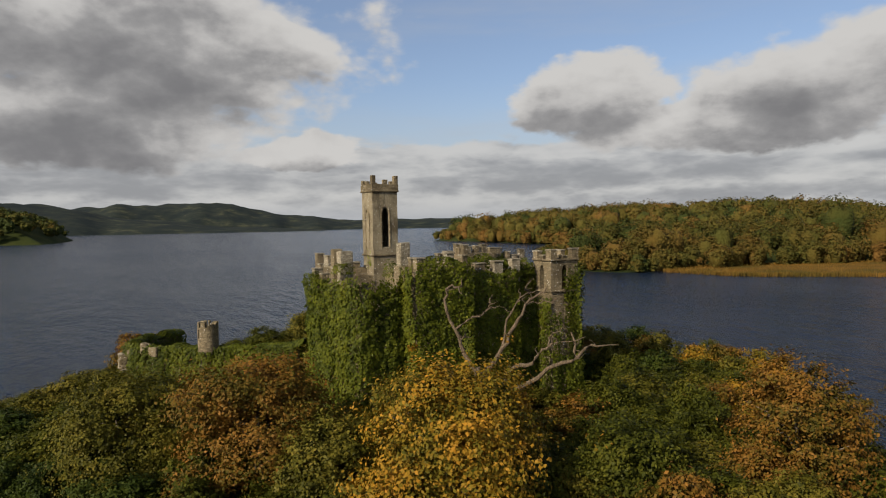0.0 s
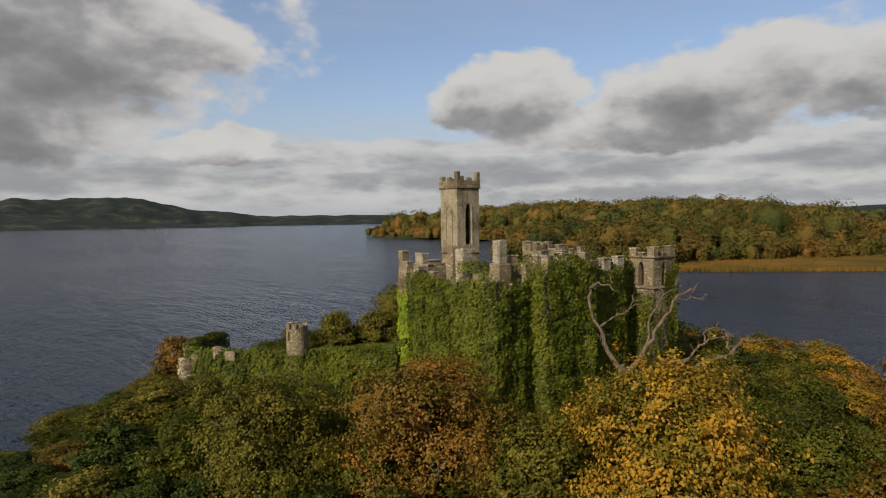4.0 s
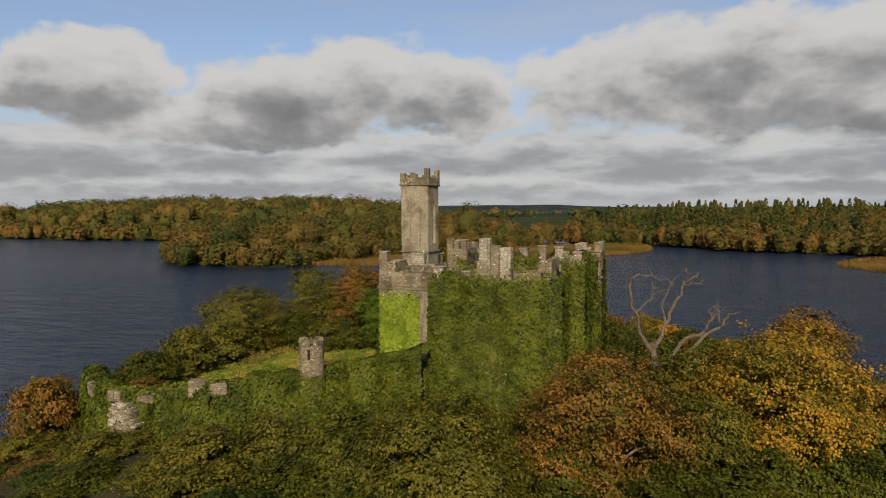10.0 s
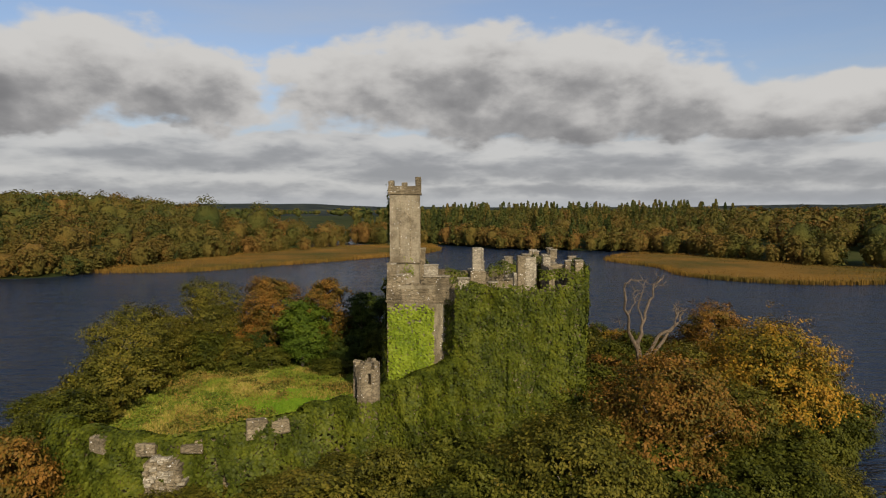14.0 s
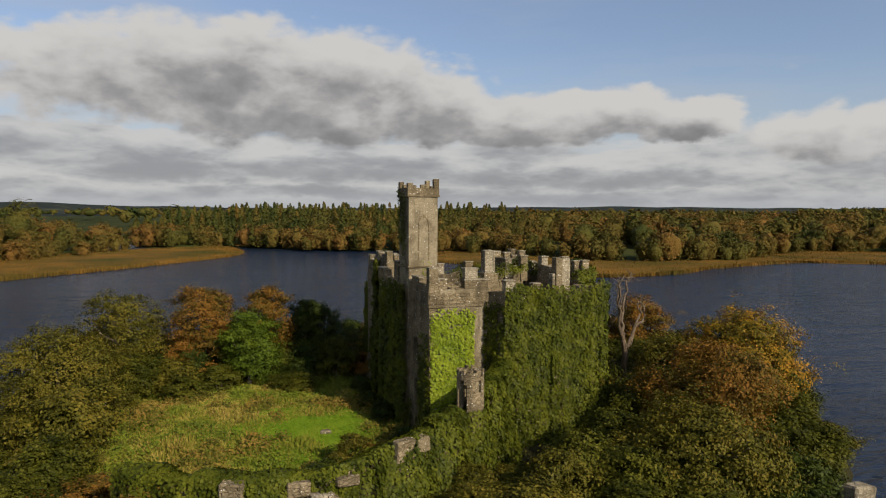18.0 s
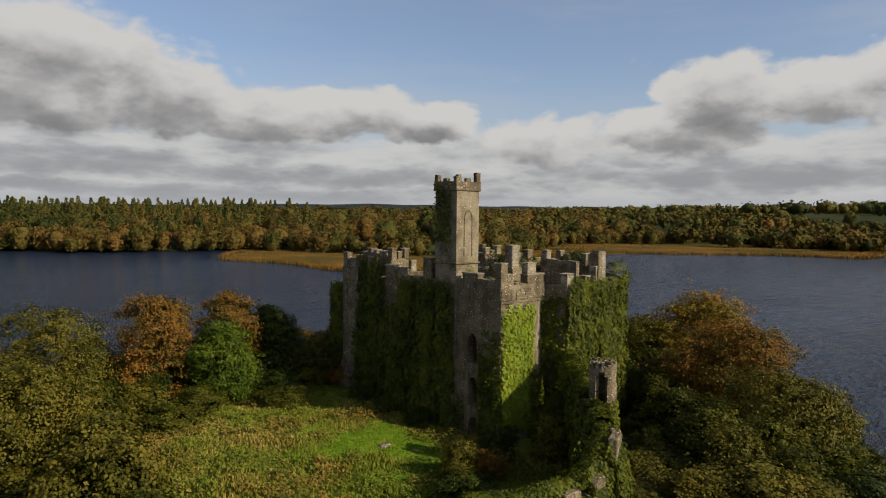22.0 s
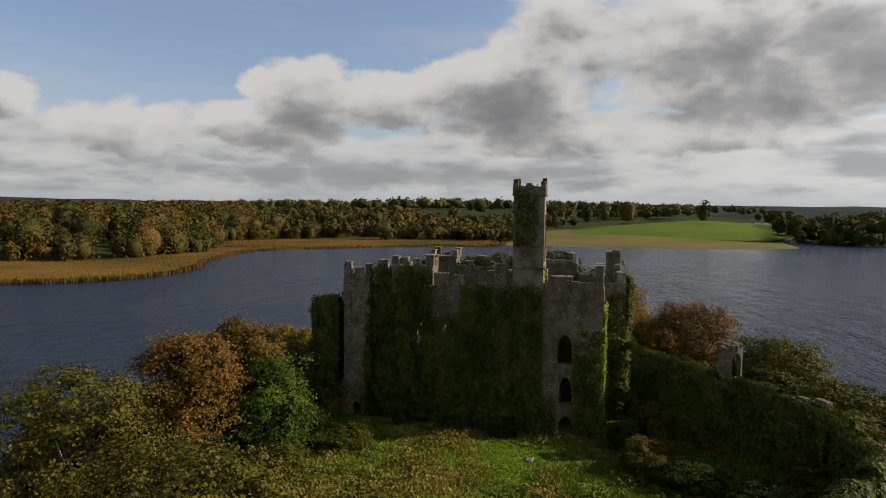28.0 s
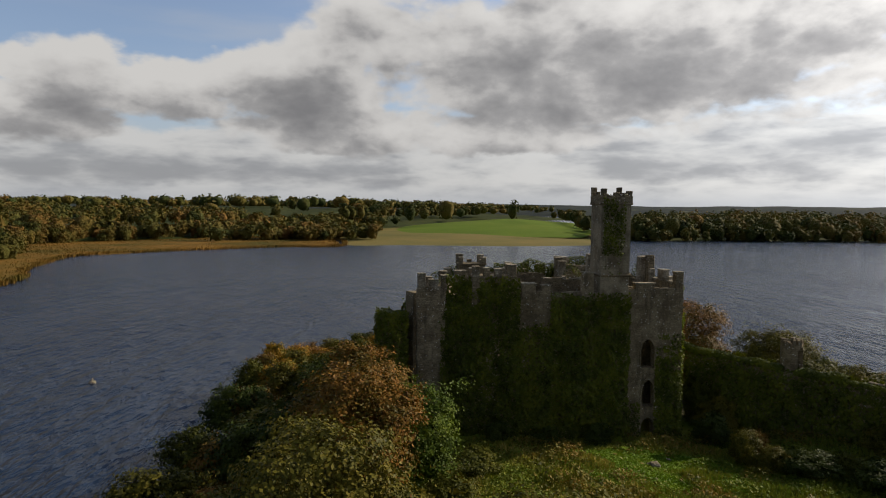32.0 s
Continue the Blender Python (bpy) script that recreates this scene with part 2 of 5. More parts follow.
HUES = {
    "olive": leaf_material("olive_leaf", [(0.017, 0.020, 0.003), (0.052, 0.053, 0.006), (0.094, 0.085, 0.010), (0.135, 0.104, 0.015)]),
    "green": leaf_material("green_leaf", [(0.014, 0.019, 0.003), (0.042, 0.049, 0.005), (0.086, 0.086, 0.009)]),
    "bright": leaf_material("bright_green_leaf", [(0.018, 0.034, 0.004), (0.046, 0.076, 0.006), (0.086, 0.118, 0.009)]),
    "dark": leaf_material("dark_green_leaf", [(0.010, 0.018, 0.003), (0.025, 0.038, 0.005), (0.047, 0.060, 0.007)]),
    "brown": leaf_material("rusty_leaf", [(0.026, 0.030, 0.004), (0.076, 0.057, 0.008), (0.138, 0.072, 0.012), (0.195, 0.096, 0.016)]),
    "gold": leaf_material("golden_leaf", [(0.036, 0.042, 0.005), (0.105, 0.084, 0.008), (0.23, 0.132, 0.012), (0.31, 0.152, 0.014)]),
    "lawn": leaf_material("lawn_blade", [(0.060, 0.115, 0.006), (0.090, 0.165, 0.008), (0.135, 0.185, 0.014)], scale=0.3, trans=0.25),
    "weed": leaf_material("yard_weed_leaf", [(0.045, 0.070, 0.008), (0.085, 0.120, 0.010), (0.150, 0.155, 0.018)], scale=0.4),
    "bramble": leaf_material("bramble_leaf", [(0.030, 0.038, 0.006), (0.075, 0.080, 0.011), (0.155, 0.115, 0.020), (0.20, 0.12, 0.028)], scale=0.4),
    "straw": leaf_material("dry_grass_blade", [(0.070, 0.115, 0.010), (0.14, 0.155, 0.018), (0.29, 0.215, 0.055)], scale=0.12),
}
FAR_LEAF = leaf_material("distant_foliage", [(0.015, 0.025, 0.006), (0.035, 0.047, 0.010), (0.070, 0.068, 0.013), (0.100, 0.075, 0.015), (0.138, 0.078, 0.018), (0.175, 0.102, 0.024)], 0.7, tint="tint", scale=0.05, trans=0.10, lumps=1.6)
BARK = bark_material("bark", (0.10, 0.08, 0.06, 1), (0.22, 0.18, 0.13, 1))
DEADWOOD = bark_material("bleached_deadwood", (0.17, 0.122, 0.074, 1), (0.04, 0.030, 0.020, 1))


def ground_material(name, cols, scale, mud=False):
    """Mottled ground; mud: bare dark earth and leaf litter under the scrub round the yard."""
    m, n = material(name)
    pos = n.add("ShaderNodeNewGeometry").outputs["Position"]
    big = n.noise(pos, scale, 5.0, 0.6)
    fine = n.noise(pos, scale * 14, 6.0, 0.7)
    col = n.ramp(n.math("ADD", n.math("MULTIPLY", big, 0.75), n.math("MULTIPLY", fine, 0.25)), [(0.32 + 0.36 * i / (len(cols) - 1), c) for i, c in enumerate(cols)])
    if mud:
        off = n.add("ShaderNodeVectorMath", operation="DISTANCE", inp={0: pos, 1: (-13.0, 4.0, 2.0)}).outputs["Value"]
        col = n.mix(n.smooth(n.math("ADD", off, n.math("MULTIPLY", big, 6.0)), 21.0, 26.0), col, n.ramp(fine, [(0.3, (0.020, 0.021, 0.009)), (0.7, (0.055, 0.048, 0.022))]))
    finish(n, col, 0.95, fine, 0.8, 0.15, 0.05)
    return m


GRASS = ground_material("rough_grass", [(0.050, 0.085, 0.008), (0.085, 0.135, 0.010), (0.14, 0.15, 0.018), (0.22, 0.17, 0.045)], 0.22, True)
LAND = ground_material("woodland_floor", [(0.016, 0.022, 0.006), (0.030, 0.038, 0.010), (0.055, 0.055, 0.016)], 0.02)
MEADOW = ground_material("mown_meadow", [(0.062, 0.098, 0.008), (0.080, 0.120, 0.010), (0.110, 0.135, 0.016)], 0.01)
MARSH = ground_material("marsh_grass", [(0.085, 0.085, 0.026), (0.13, 0.11, 0.035), (0.17, 0.125, 0.042)], 0.015)
REED = ground_material("reed_bed", [(0.045, 0.050, 0.010), (0.085, 0.060, 0.013), (0.145, 0.080, 0.016), (0.19, 0.105, 0.022)], 0.03)
# the far hills' slight distance haze is put into these bluish colours
FARHILL = ground_material("hazed_far_hillside", [(0.014, 0.019, 0.020), (0.019, 0.025, 0.024), (0.030, 0.036, 0.028), (0.080, 0.082, 0.045)], 0.012)


def water_material():
    """Wind ripples in three sizes, with calmer and rougher lanes."""
    m, n = material("lake_water")
    pos = n.add("ShaderNodeNewGeometry").outputs["Position"]
    turn = n.add("ShaderNodeMapping", inp={0: pos, 2: (0, 0, radians(30)), 3: (0.30, 1.0, 1.0)}).outputs[0]
    small = n.noise(turn, 1.1, 3.0, 0.6)
    waves = n.noise(turn, 0.32, 3.0, 0.55)
    swell = n.noise(turn, 0.08, 2.0, 0.5)
    lanes = n.smooth(n.noise(n.add("ShaderNodeMapping", inp={0: pos, 2: (0, 0, radians(20)), 3: (0.4, 1.0, 1.0)}).outputs[0], 0.012, 4.0, 0.55), 0.32, 0.62)
    h = n.math("ADD", n.math("MULTIPLY", small, 0.6), n.math("ADD", n.math("MULTIPLY", waves, 0.9), n.math("MULTIPLY", swell, 0.9)))
    h = n.math("MULTIPLY", h, n.math("ADD", 0.55, n.math("MULTIPLY", lanes, 0.6)))
    b = finish(n, (0.008, 0.016, 0.034, 1), 0.16, h, 1.0, 2.0, 0.36)
    b.inputs["IOR"].default_value = 1.33
    return m


WATER = water_material()


# ---- mesh helpers ----
def mesh_from(name, verts, faces, smooth=False):
    me = bpy.data.meshes.new(name)
    verts, faces = np.asarray(verts, dtype=np.float32), np.asarray(faces, dtype=np.int32)
    k = faces.shape[1]
    me.vertices.add(len(verts))
    me.vertices.foreach_set("co", verts.ravel())
    me.loops.add(faces.size)
    me.loops.foreach_set("vertex_index", faces.ravel())
    me.polygons.add(len(faces))
    me.polygons.foreach_set("loop_start", np.arange(0, faces.size, k, dtype=np.int32))
    me.polygons.foreach_set("loop_total", np.full(len(faces), k, dtype=np.int32))
    if smooth:
        me.polygons.foreach_set("use_smooth", np.ones(len(faces), dtype=bool))
    me.update(calc_edges=True)
    me.validate()
    return me


def part(name, data, mat, parent=None, label="", loc=None):
    """Links a bmesh or a mesh as one object, under a thing or a part."""
    if isinstance(data, bmesh.types.BMesh):
        me = bpy.data.meshes.new(name)
        bmesh.ops.recalc_face_normals(data, faces=data.faces)
        data.to_mesh(me)
        data.free()
    else:
        me = data
    if mat and not me.materials:
        me.materials.append(mat)
    ob = new(name, me)
    if loc is not None:
        ob.location = loc
    if parent is not None:
        ob.parent = parent
    return tagged(ob, label)


def thing(name, label, category, loc=(0, 0, 0), group="", kind=""):
    ob = new(name)
    ob.location = loc
    return tagged(ob, label, category, group, kind)


rng = np.random.default_rng(7)


def leaf_cards(centres, normals, size, spread=0.7, aspect=0.62):
    """A rhombic leaf at each centre, roughly square to its normal."""
    n = len(centres)
    nrm = normals + rng.normal(0, spread, (n, 3))
    nrm /= np.linalg.norm(nrm, axis=1, keepdims=True) + 1e-9
    a = np.cross(nrm, rng.normal(0, 1, (n, 3)))
    a /= np.linalg.norm(a, axis=1, keepdims=True) + 1e-9
    b = np.cross(nrm, a)
    s = size * rng.uniform(0.6, 1.35, (n, 1))
    fold = nrm * s * 0.14
    v = np.stack([centres + a * s, centres + b * s * aspect + fold, centres - a * s, centres - b * s * aspect + fold], 1).reshape(-1, 3)
    f = np.arange(4 * n).reshape(-1, 4)
    return v, f


def tube(bm, points, radii, seg=6):
    """A tapering limb through the points."""
    rings = []
    pts = [Vector(p) for p in points]
    for i, p in enumerate(pts):
        d = (pts[min(i + 1, len(pts) - 1)] - pts[max(i - 1, 0)]).normalized()
        u = d.orthogonal().normalized()
        w = d.cross(u)
        rings.append([bm.verts.new(p + (u * math.cos(2 * math.pi * k / seg) + w * math.sin(2 * math.pi * k / seg)) * radii[i]) for k in range(seg)])
    for r0, r1 in zip(rings, rings[1:]):
        for k in range(seg):
            bm.faces.new((r0[k], r0[(k + 1) % seg], r1[(k + 1) % seg], r1[k]))
    bm.faces.new(rings[0])
    bm.faces.new(rings[-1])


def wander(a, b, n, amount, seed):
    r = random.Random(seed)
    a, b = Vector(a), Vector(b)
    out = []
    for i in range(n + 1):
        p = a.lerp(b, i / n)
        if 0 < i < n:
            p += Vector((r.uniform(-1, 1), r.uniform(-1, 1), r.uniform(-1, 1))) * amount
        out.append(p)
    return out


def crown_mesh(name, height, radius, base, leaves, size, lobes=16, seed=1, flat=0.8):
    """A crown of leafy sprays on many overlapping boughs, base to height."""
    g = np.random.default_rng(seed)
    mid, half = (height + base) / 2, (height - base) / 2
    c = []
    for i in range(lobes):
        up = -0.95 + 1.95 * (i + g.random()) / lobes
        a = i * 2.4 + g.uniform(-0.5, 0.5)
        wide = (math.sqrt(max(0.0, 1 - up * up)) if up > 0 else 1.0 + 0.12 * up) * g.uniform(0.55, 1.0)
        c.append((math.cos(a) * wide * radius * 0.76, math.sin(a) * wide * radius * 0.76, up * half * 0.8 + mid))
    c = np.array(c)
    lr = radius * g.uniform(0.17, 0.40, lobes)
    sprays = leaves // 26
    pick = g.choice(lobes, sprays, p=lr ** 2 / np.sum(lr ** 2))
    d = g.normal(0, 1, (sprays, 3))
    d /= np.linalg.norm(d, axis=1, keepdims=True)
    d[:, 2] = np.abs(d[:, 2]) * np.where(g.random(sprays) < 0.76, 1, -1)
    shell = 1.0 - 0.6 * g.random(sprays) ** 2.0 + 0.16 * g.normal(0, 1, sprays) ** 2 * (g.random(sprays) < 0.35)
    at = c[pick] + d * (lr[pick] * shell)[:, None] * np.array([1, 1, flat])
    at[:, 2] = np.maximum(at[:, 2], 0.1)
    k = np.repeat(np.arange(sprays), g.integers(8, 45, sprays))[:leaves]
    wide = g.uniform(0.45, 1.35, sprays)[k][:, None]
    pts = at[k] + g.normal(0, 1, (len(k), 3)) * np.array([1, 1, 0.55]) * (1.6 * size + 0.03 * radius) * wide + d[k] * (g.random((len(k), 1)) ** 2 * 0.07 * radius)
    out = at - np.array([0, 0, mid])
    out /= np.linalg.norm(out, axis=1, keepdims=True) + 1e-9
    v, f = leaf_cards(pts, (d * 0.7 + out * 0.5 + np.array([0, 0, 0.35]))[k], size, 0.5)
    return mesh_from(name, v, f)


def make_tree(x, y, ground, top, radius, hue, label, leaves=11000, size=0.10, seed=1, base=0.02, name="tree", lobes=18):
    t = thing(name, label, "tree" if name == "tree" else name, (x, y, ground), "trees and bushes on the island")
    h = top - ground
    bm = bmesh.new()
    r = random.Random(seed)
    tube(bm, wander((0, 0, -0.3), (r.uniform(-0.5, 0.5), r.uniform(-0.5, 0.5), h * 0.6), 4, 0.12, seed), [0.035 * h, 0.03 * h, 0.024 * h, 0.018 * h, 0.01 * h], 7)
    part("trunk", bm, BARK, t)
    for k in range(5):
        a = k * 1.257 + r.uniform(-0.4, 0.4)
        bm = bmesh.new()
        tube(bm, wander((0, 0, h * (0.2 + 0.07 * k)), (radius * 0.6 * math.cos(a), radius * 0.6 * math.sin(a), h * (0.5 + 0.07 * k)), 3, 0.25, seed + k), [0.016 * h, 0.012 * h, 0.008 * h, 0.003 * h], 5)
        part("limb", bm, BARK, t)
    part("crown", crown_mesh("crown", h, radius, h * base, int(leaves * 1.5), size * 0.9, lobes, seed), HUES[hue], t)
    return t


def prism(bm, p, q, inner, z):
    """One upright slab of wall from p to q (plan), depth vector inner, z = (bottom p, bottom q, top p, top q)."""
    p, q, d = Vector((*p, 0)), Vector((*q, 0)), Vector((*inner, 0))
    v = [bm.verts.new(a + Vector((0, 0, h))) for a, h in ((p, z[0]), (q, z[1]), (q + d, z[1]), (p + d, z[0]), (p, z[2]), (q, z[3]), (q + d, z[3]), (p + d, z[2]))]
    for f in ((0, 1, 5, 4), (1, 2, 6, 5), (2, 3, 7, 6), (3, 0, 4, 7), (4, 5, 6, 7), (3, 2, 1, 0)):
        bm.faces.new([v[i] for i in f])


def wall_mesh(p, q, z0, z1, thick, openings=(), ragged=0.0, seed=3, side=1):
    """An upright wall from p to q; the inner side lies to the left of p-q (side 1). Openings: (start, width, sill, height, pointed)."""
    bm = bmesh.new()
    a, b = Vector(p), Vector(q)
    u = (b - a).normalized()
    a, b = a + u * 0.015, b - u * 0.015
    length = (b - a).length
    inner = Vector((-u.y, u.x)) * thick * side
    g = random.Random(seed)
    cuts = {0.0, length}
    for s, w, sill, h, pointed in openings:
        for k in range(7):
            cuts.add(round(s + w * k / 6, 4))
    step = 0.9
    for k in range(1, int(length / step)):
        s = k * length / int(length / step)
        if all(not (o[0] - 0.2 < s < o[0] + o[1] + 0.2) for o in openings):
            cuts.add(s)
    cuts = sorted(cuts)
    tops = [z1 + (g.uniform(-ragged, ragged) if ragged else 0) for _ in cuts]

    def arch(s, o):
        x = abs((s - o[0]) / o[1] * 2 - 1)
        rise = o[1] * 0.85
        top = o[2] + o[3]
        return top - rise * (1 - math.sqrt(max(0, 1 - x ** 1.7))) if o[4] else top
    for i in range(len(cuts) - 1):
        s0, s1 = cuts[i], cuts[i + 1]
        here = [o for o in openings if o[0] - 1e-3 <= s0 and s1 <= o[0] + o[1] + 1e-3]
        pa, pb = a + u * s0, a + u * s1
        low = z0
        lows = (z0, z0)
        for o in sorted(here, key=lambda o: o[2]):
            if o[2] > lows[0] + 0.01:
                prism(bm, pa, pb, inner, (*lows, o[2], o[2]))
            lows = (arch(s0, o), arch(s1, o))
        prism(bm, pa, pb, inner, (*lows, tops[i], tops[i + 1]))
    seen = {}
    for f in bm.faces:
        seen.setdefault(tuple(sorted(tuple(round(c, 3) for c in v.co) for v in f.verts)), []).append(f)
    bmesh.ops.delete(bm, geom=[f for fs in seen.values() if len(fs) > 1 for f in fs], context="FACES")
    bmesh.ops.remove_doubles(bm, verts=bm.verts[:], dist=0.002)
    return bm


def block(x0, x1, y0, y1, z0, z1, bevel=0.03, jitter=0.0, seed=0):
    bm = bmesh.new()
    bmesh.ops.create_cube(bm, size=1.0)
    g = random.Random(seed)
    for v in bm.verts:
        v.co = Vector((x0 + (v.co.x + 0.5) * (x1 - x0), y0 + (v.co.y + 0.5) * (y1 - y0), z0 + (v.co.z + 0.5) * (z1 - z0)))
        if jitter:
            v.co += Vector((g.uniform(-1, 1), g.uniform(-1, 1), g.uniform(-1, 1))) * jitter
    if bevel:
        bmesh.ops.bevel(bm, geom=bm.edges[:], offset=bevel, segments=1, affect="EDGES")
    return bm


def island_height(x, y):
    """The island's ground above the lake."""
    ang = math.atan2(y - 2, x - 2)
    edge = 39 + 3.0 * math.sin(2 * ang + 0.6) + 3.0 * math.sin(3 * ang + 1.0) + 1.6 * math.sin(7 * ang) - 7.5 * math.exp(-((ang + 2.4) / 0.45) ** 2)
    d = edge - math.hypot(x - 2, y - 2)
    bank = 1.3 * (1 - math.exp(-max(d, 0) / 4.0)) if d > 0 else max(-2.0, d * 0.25)
    yard = 1.1 * math.exp(-((x + 14) / 9.0) ** 2 - ((y - 8) / 8.0) ** 2) + 2.2 * math.exp(-((x + 4) / 14.0) ** 2 - ((y + 24) / 7.0) ** 2)
    return bank + yard - 0.12 + 0.25 * noise.noise(Vector((x * 0.12, y * 0.12, 0))) * min(1, max(d, 0) / 6) + 0.06 * noise.noise(Vector((x * 0.6, y * 0.6, 3)))


# ---- setting: lake, island, shores, hills ----
def grid_mesh(name, x0, x1, y0, y1, n, fn, mat, kind_label, category):
    xs, ys = np.linspace(x0, x1, n), np.linspace(y0, y1, n)
    v = [(x, y, fn(x, y)) for y in ys for x in xs]
    f = [(j * n + i, j * n + i + 1, (j + 1) * n + i + 1, (j + 1) * n + i) for j in range(n - 1) for i in range(n - 1)]
    ob = part(name, mesh_from(name, v, f, True), mat)
    return tagged(ob, kind_label, category, kind="structure")


bm = bmesh.new()
bmesh.ops.create_circle(bm, cap_ends=True, radius=4900, segments=96)
tagged(part("water", bm, WATER), "dark blue lake water with small wind ripples", "lake", kind="structure")
grid_mesh("ground", -60, 60, -60, 60, 150, island_height, GRASS, "rough grassy island ground in the lake", "ground")


def resample(outline, n):
    """A smooth closed line of n points through the outline's corners."""
    p = np.array(outline, float)
    k = len(p)
    out = []
    for i in range(n):
        u = i * k / n
        j, t = int(u), u - int(u)
        a, b, c, d = p[(j - 1) % k], p[j % k], p[(j + 1) % k], p[(j + 2) % k]
        out.append(0.5 * ((2 * b) + (-a + c) * t + (2 * a - 5 * b + 4 * c - d) * t * t + (-a + 3 * b - 3 * c + d) * t ** 3))
    return np.array(out)


def land_mesh(outline, rise, n=120, rings=8, edge=-0.4, power=0.7, rough=0.0):
    """A piece of land: its shore at the lake, rising inwards by rise."""
    o = resample(outline, n)
    c = o.mean(0)
    v, f = [], []
    for r in range(rings + 1):
        k = 1 - r / (rings + 0.6)
        h = edge + (rise - edge) * ((1 - k) / 0.9) ** power if r else edge
        for i in range(n):
            x, y = c + (o[i] - c) * k
            v.append((x, y, h + (rough * noise.noise(Vector((x, y, 0)) * 0.01) if r else 0)))
    v.append((*c, v[-1][2]))
    for r in range(rings):
        for i in range(n):
            f.append((r * n + i, r * n + (i + 1) % n, (r + 1) * n + (i + 1) % n, (r + 1) * n + i))
    top = [(rings * n + i, rings * n + (i + 1) % n, len(v) - 1, len(v) - 1) for i in range(n)]
    return v, f + top


def land(name, outline, rise, mat, label, category="land", **kw):
    v, f = land_mesh(outline, rise, **kw)
    bm = bmesh.new()
    vs = [bm.verts.new(p) for p in v]
    for q in f:
        try:
            bm.faces.new([vs[i] for i in dict.fromkeys(q)])
        except ValueError:
            pass
    ob = part(name, bm, mat)
    for poly in ob.data.polygons:
        poly.use_smooth = True
    return tagged(ob, label, category, kind="structure")


NORTH_WEST = [(-640, 350), (-500, 326), (-395, 320), (-330, 335), (-250, 345), (-190, 360), (-165, 400), (-170, 470), (-220, 640), (-380, 720), (-600, 540)]
POINT = [(-215, 205), (-172, 157), (-139, 138), (-115, 141), (-112, 165), (-105, 205), (-86, 259), (-66, 300), (-75, 345), (-150, 350), (-235, 285)]
MAINLAND = [(-52, 372), (-10, 352), (8, 341), (33, 317), (65, 291), (100, 279), (128, 262), (140, 197), (155, 163), (200, 160), (238, 182), (300, 210), (333, 185), (420, 108), (540, 120), (900, 500), (500, 1000), (0, 900), (-40, 560)]
REEDS_WEST = [(-114, 163), (-82, 162), (-63, 179), (-34, 213), (2, 266), (7, 310), (-3, 346), (-50, 318), (-84, 262), (-106, 203)]
REEDS_EAST = [(80, 218), (88, 178), (86, 148), (95, 130), (113, 121), (140, 124), (170, 137), (227, 148), (262, 122), (302, 73), (314, 43), (400, 54), (420, 110), (333, 189), (300, 214), (238, 186), (200, 164), (155, 167), (140, 200), (112, 258)]
MARSH_EAST = [(313, 46), (318, 10), (313, -45), (320, -95), (349, -138), (430, -152), (600, -190), (760, -20), (600, 110), (420, 112), (390, 60)]
FIELD = [(480, 8), (440, -52), (425, -108), (446, -142), (680, -220), (1050, -300), (1110, -170), (800, -30)]
EAST_WOOD = [(432, -156), (398, -172), (410, -250), (412, -370), (480, -560), (900, -620), (1000, -330), (640, -215)]
BACK_COUNTRY = [(540, 110), (680, -10), (930, -150), (1180, -250), (1700, -480), (2500, 100), (1500, 1300), (900, 520)]
HEADLAND = [(-1000, -138), (-1035, -78), (-1500, -70), (-1900, -250), (-1700, -600), (-1150, -500)]
land("land_northwest", NORTH_WEST, 17, LAND, "wooded hill across the lake", rough=5)
land("land_point", POINT, 6, LAND, "low wooded point reaching into the lake", rough=1)
land("land_mainland", MAINLAND, 7, LAND, "wooded mainland shore", rough=2)
land("land_east", EAST_WOOD, 6, LAND, "wooded shore beyond the water", rough=2)
FAR_NORTH = [(-330, 800), (-62, 440), (150, 640), (700, 620), (1300, 500), (2300, 500), (2400, 2000), (0, 2900), (-1100, 2500)]
land("land_north", FAR_NORTH, 12, LAND, "distant wooded farmland", rough=6)
land("land_headland", HEADLAND, 62, LAND, "wooded headland far down the lake, its trees tinted for cloud shadow", rough=6)
land("backcountry", BACK_COUNTRY, 20, LAND, "rough farmland behind the woods", rough=6)
land("marsh", MARSH_EAST, 2.2, MARSH, "tan marsh grass along the shore", power=0.8)
land("meadow", FIELD, 11, MEADOW, "bright green mown field rising from the lake", edge=1.2, power=1.0)
land("reedbed_west", REEDS_WEST, 1.15, REED, "orange-brown autumn reed bed in shallow water", power=0.15)
land("reedbed_east", [(80, 218), (88, 178), (86, 148), (95, 130), (113, 121), (142, 124), (157, 167), (142, 200), (112, 258)], 1.15, REED, "orange-brown autumn reed bed in shallow water", power=0.15)
land("reedbed_east", [(136, 124), (170, 137), (227, 148), (242, 146), (252, 200), (200, 190), (148, 180)], 1.12, REED, "orange-brown autumn reed bed in shallow water", power=0.15)
land("reedbed_east", [(234, 147), (266, 119), (302, 73), (314, 43), (400, 54), (420, 110), (333, 189), (300, 214), (250, 196)], 1.09, REED, "orange-brown autumn reed bed in shallow water", power=0.15)


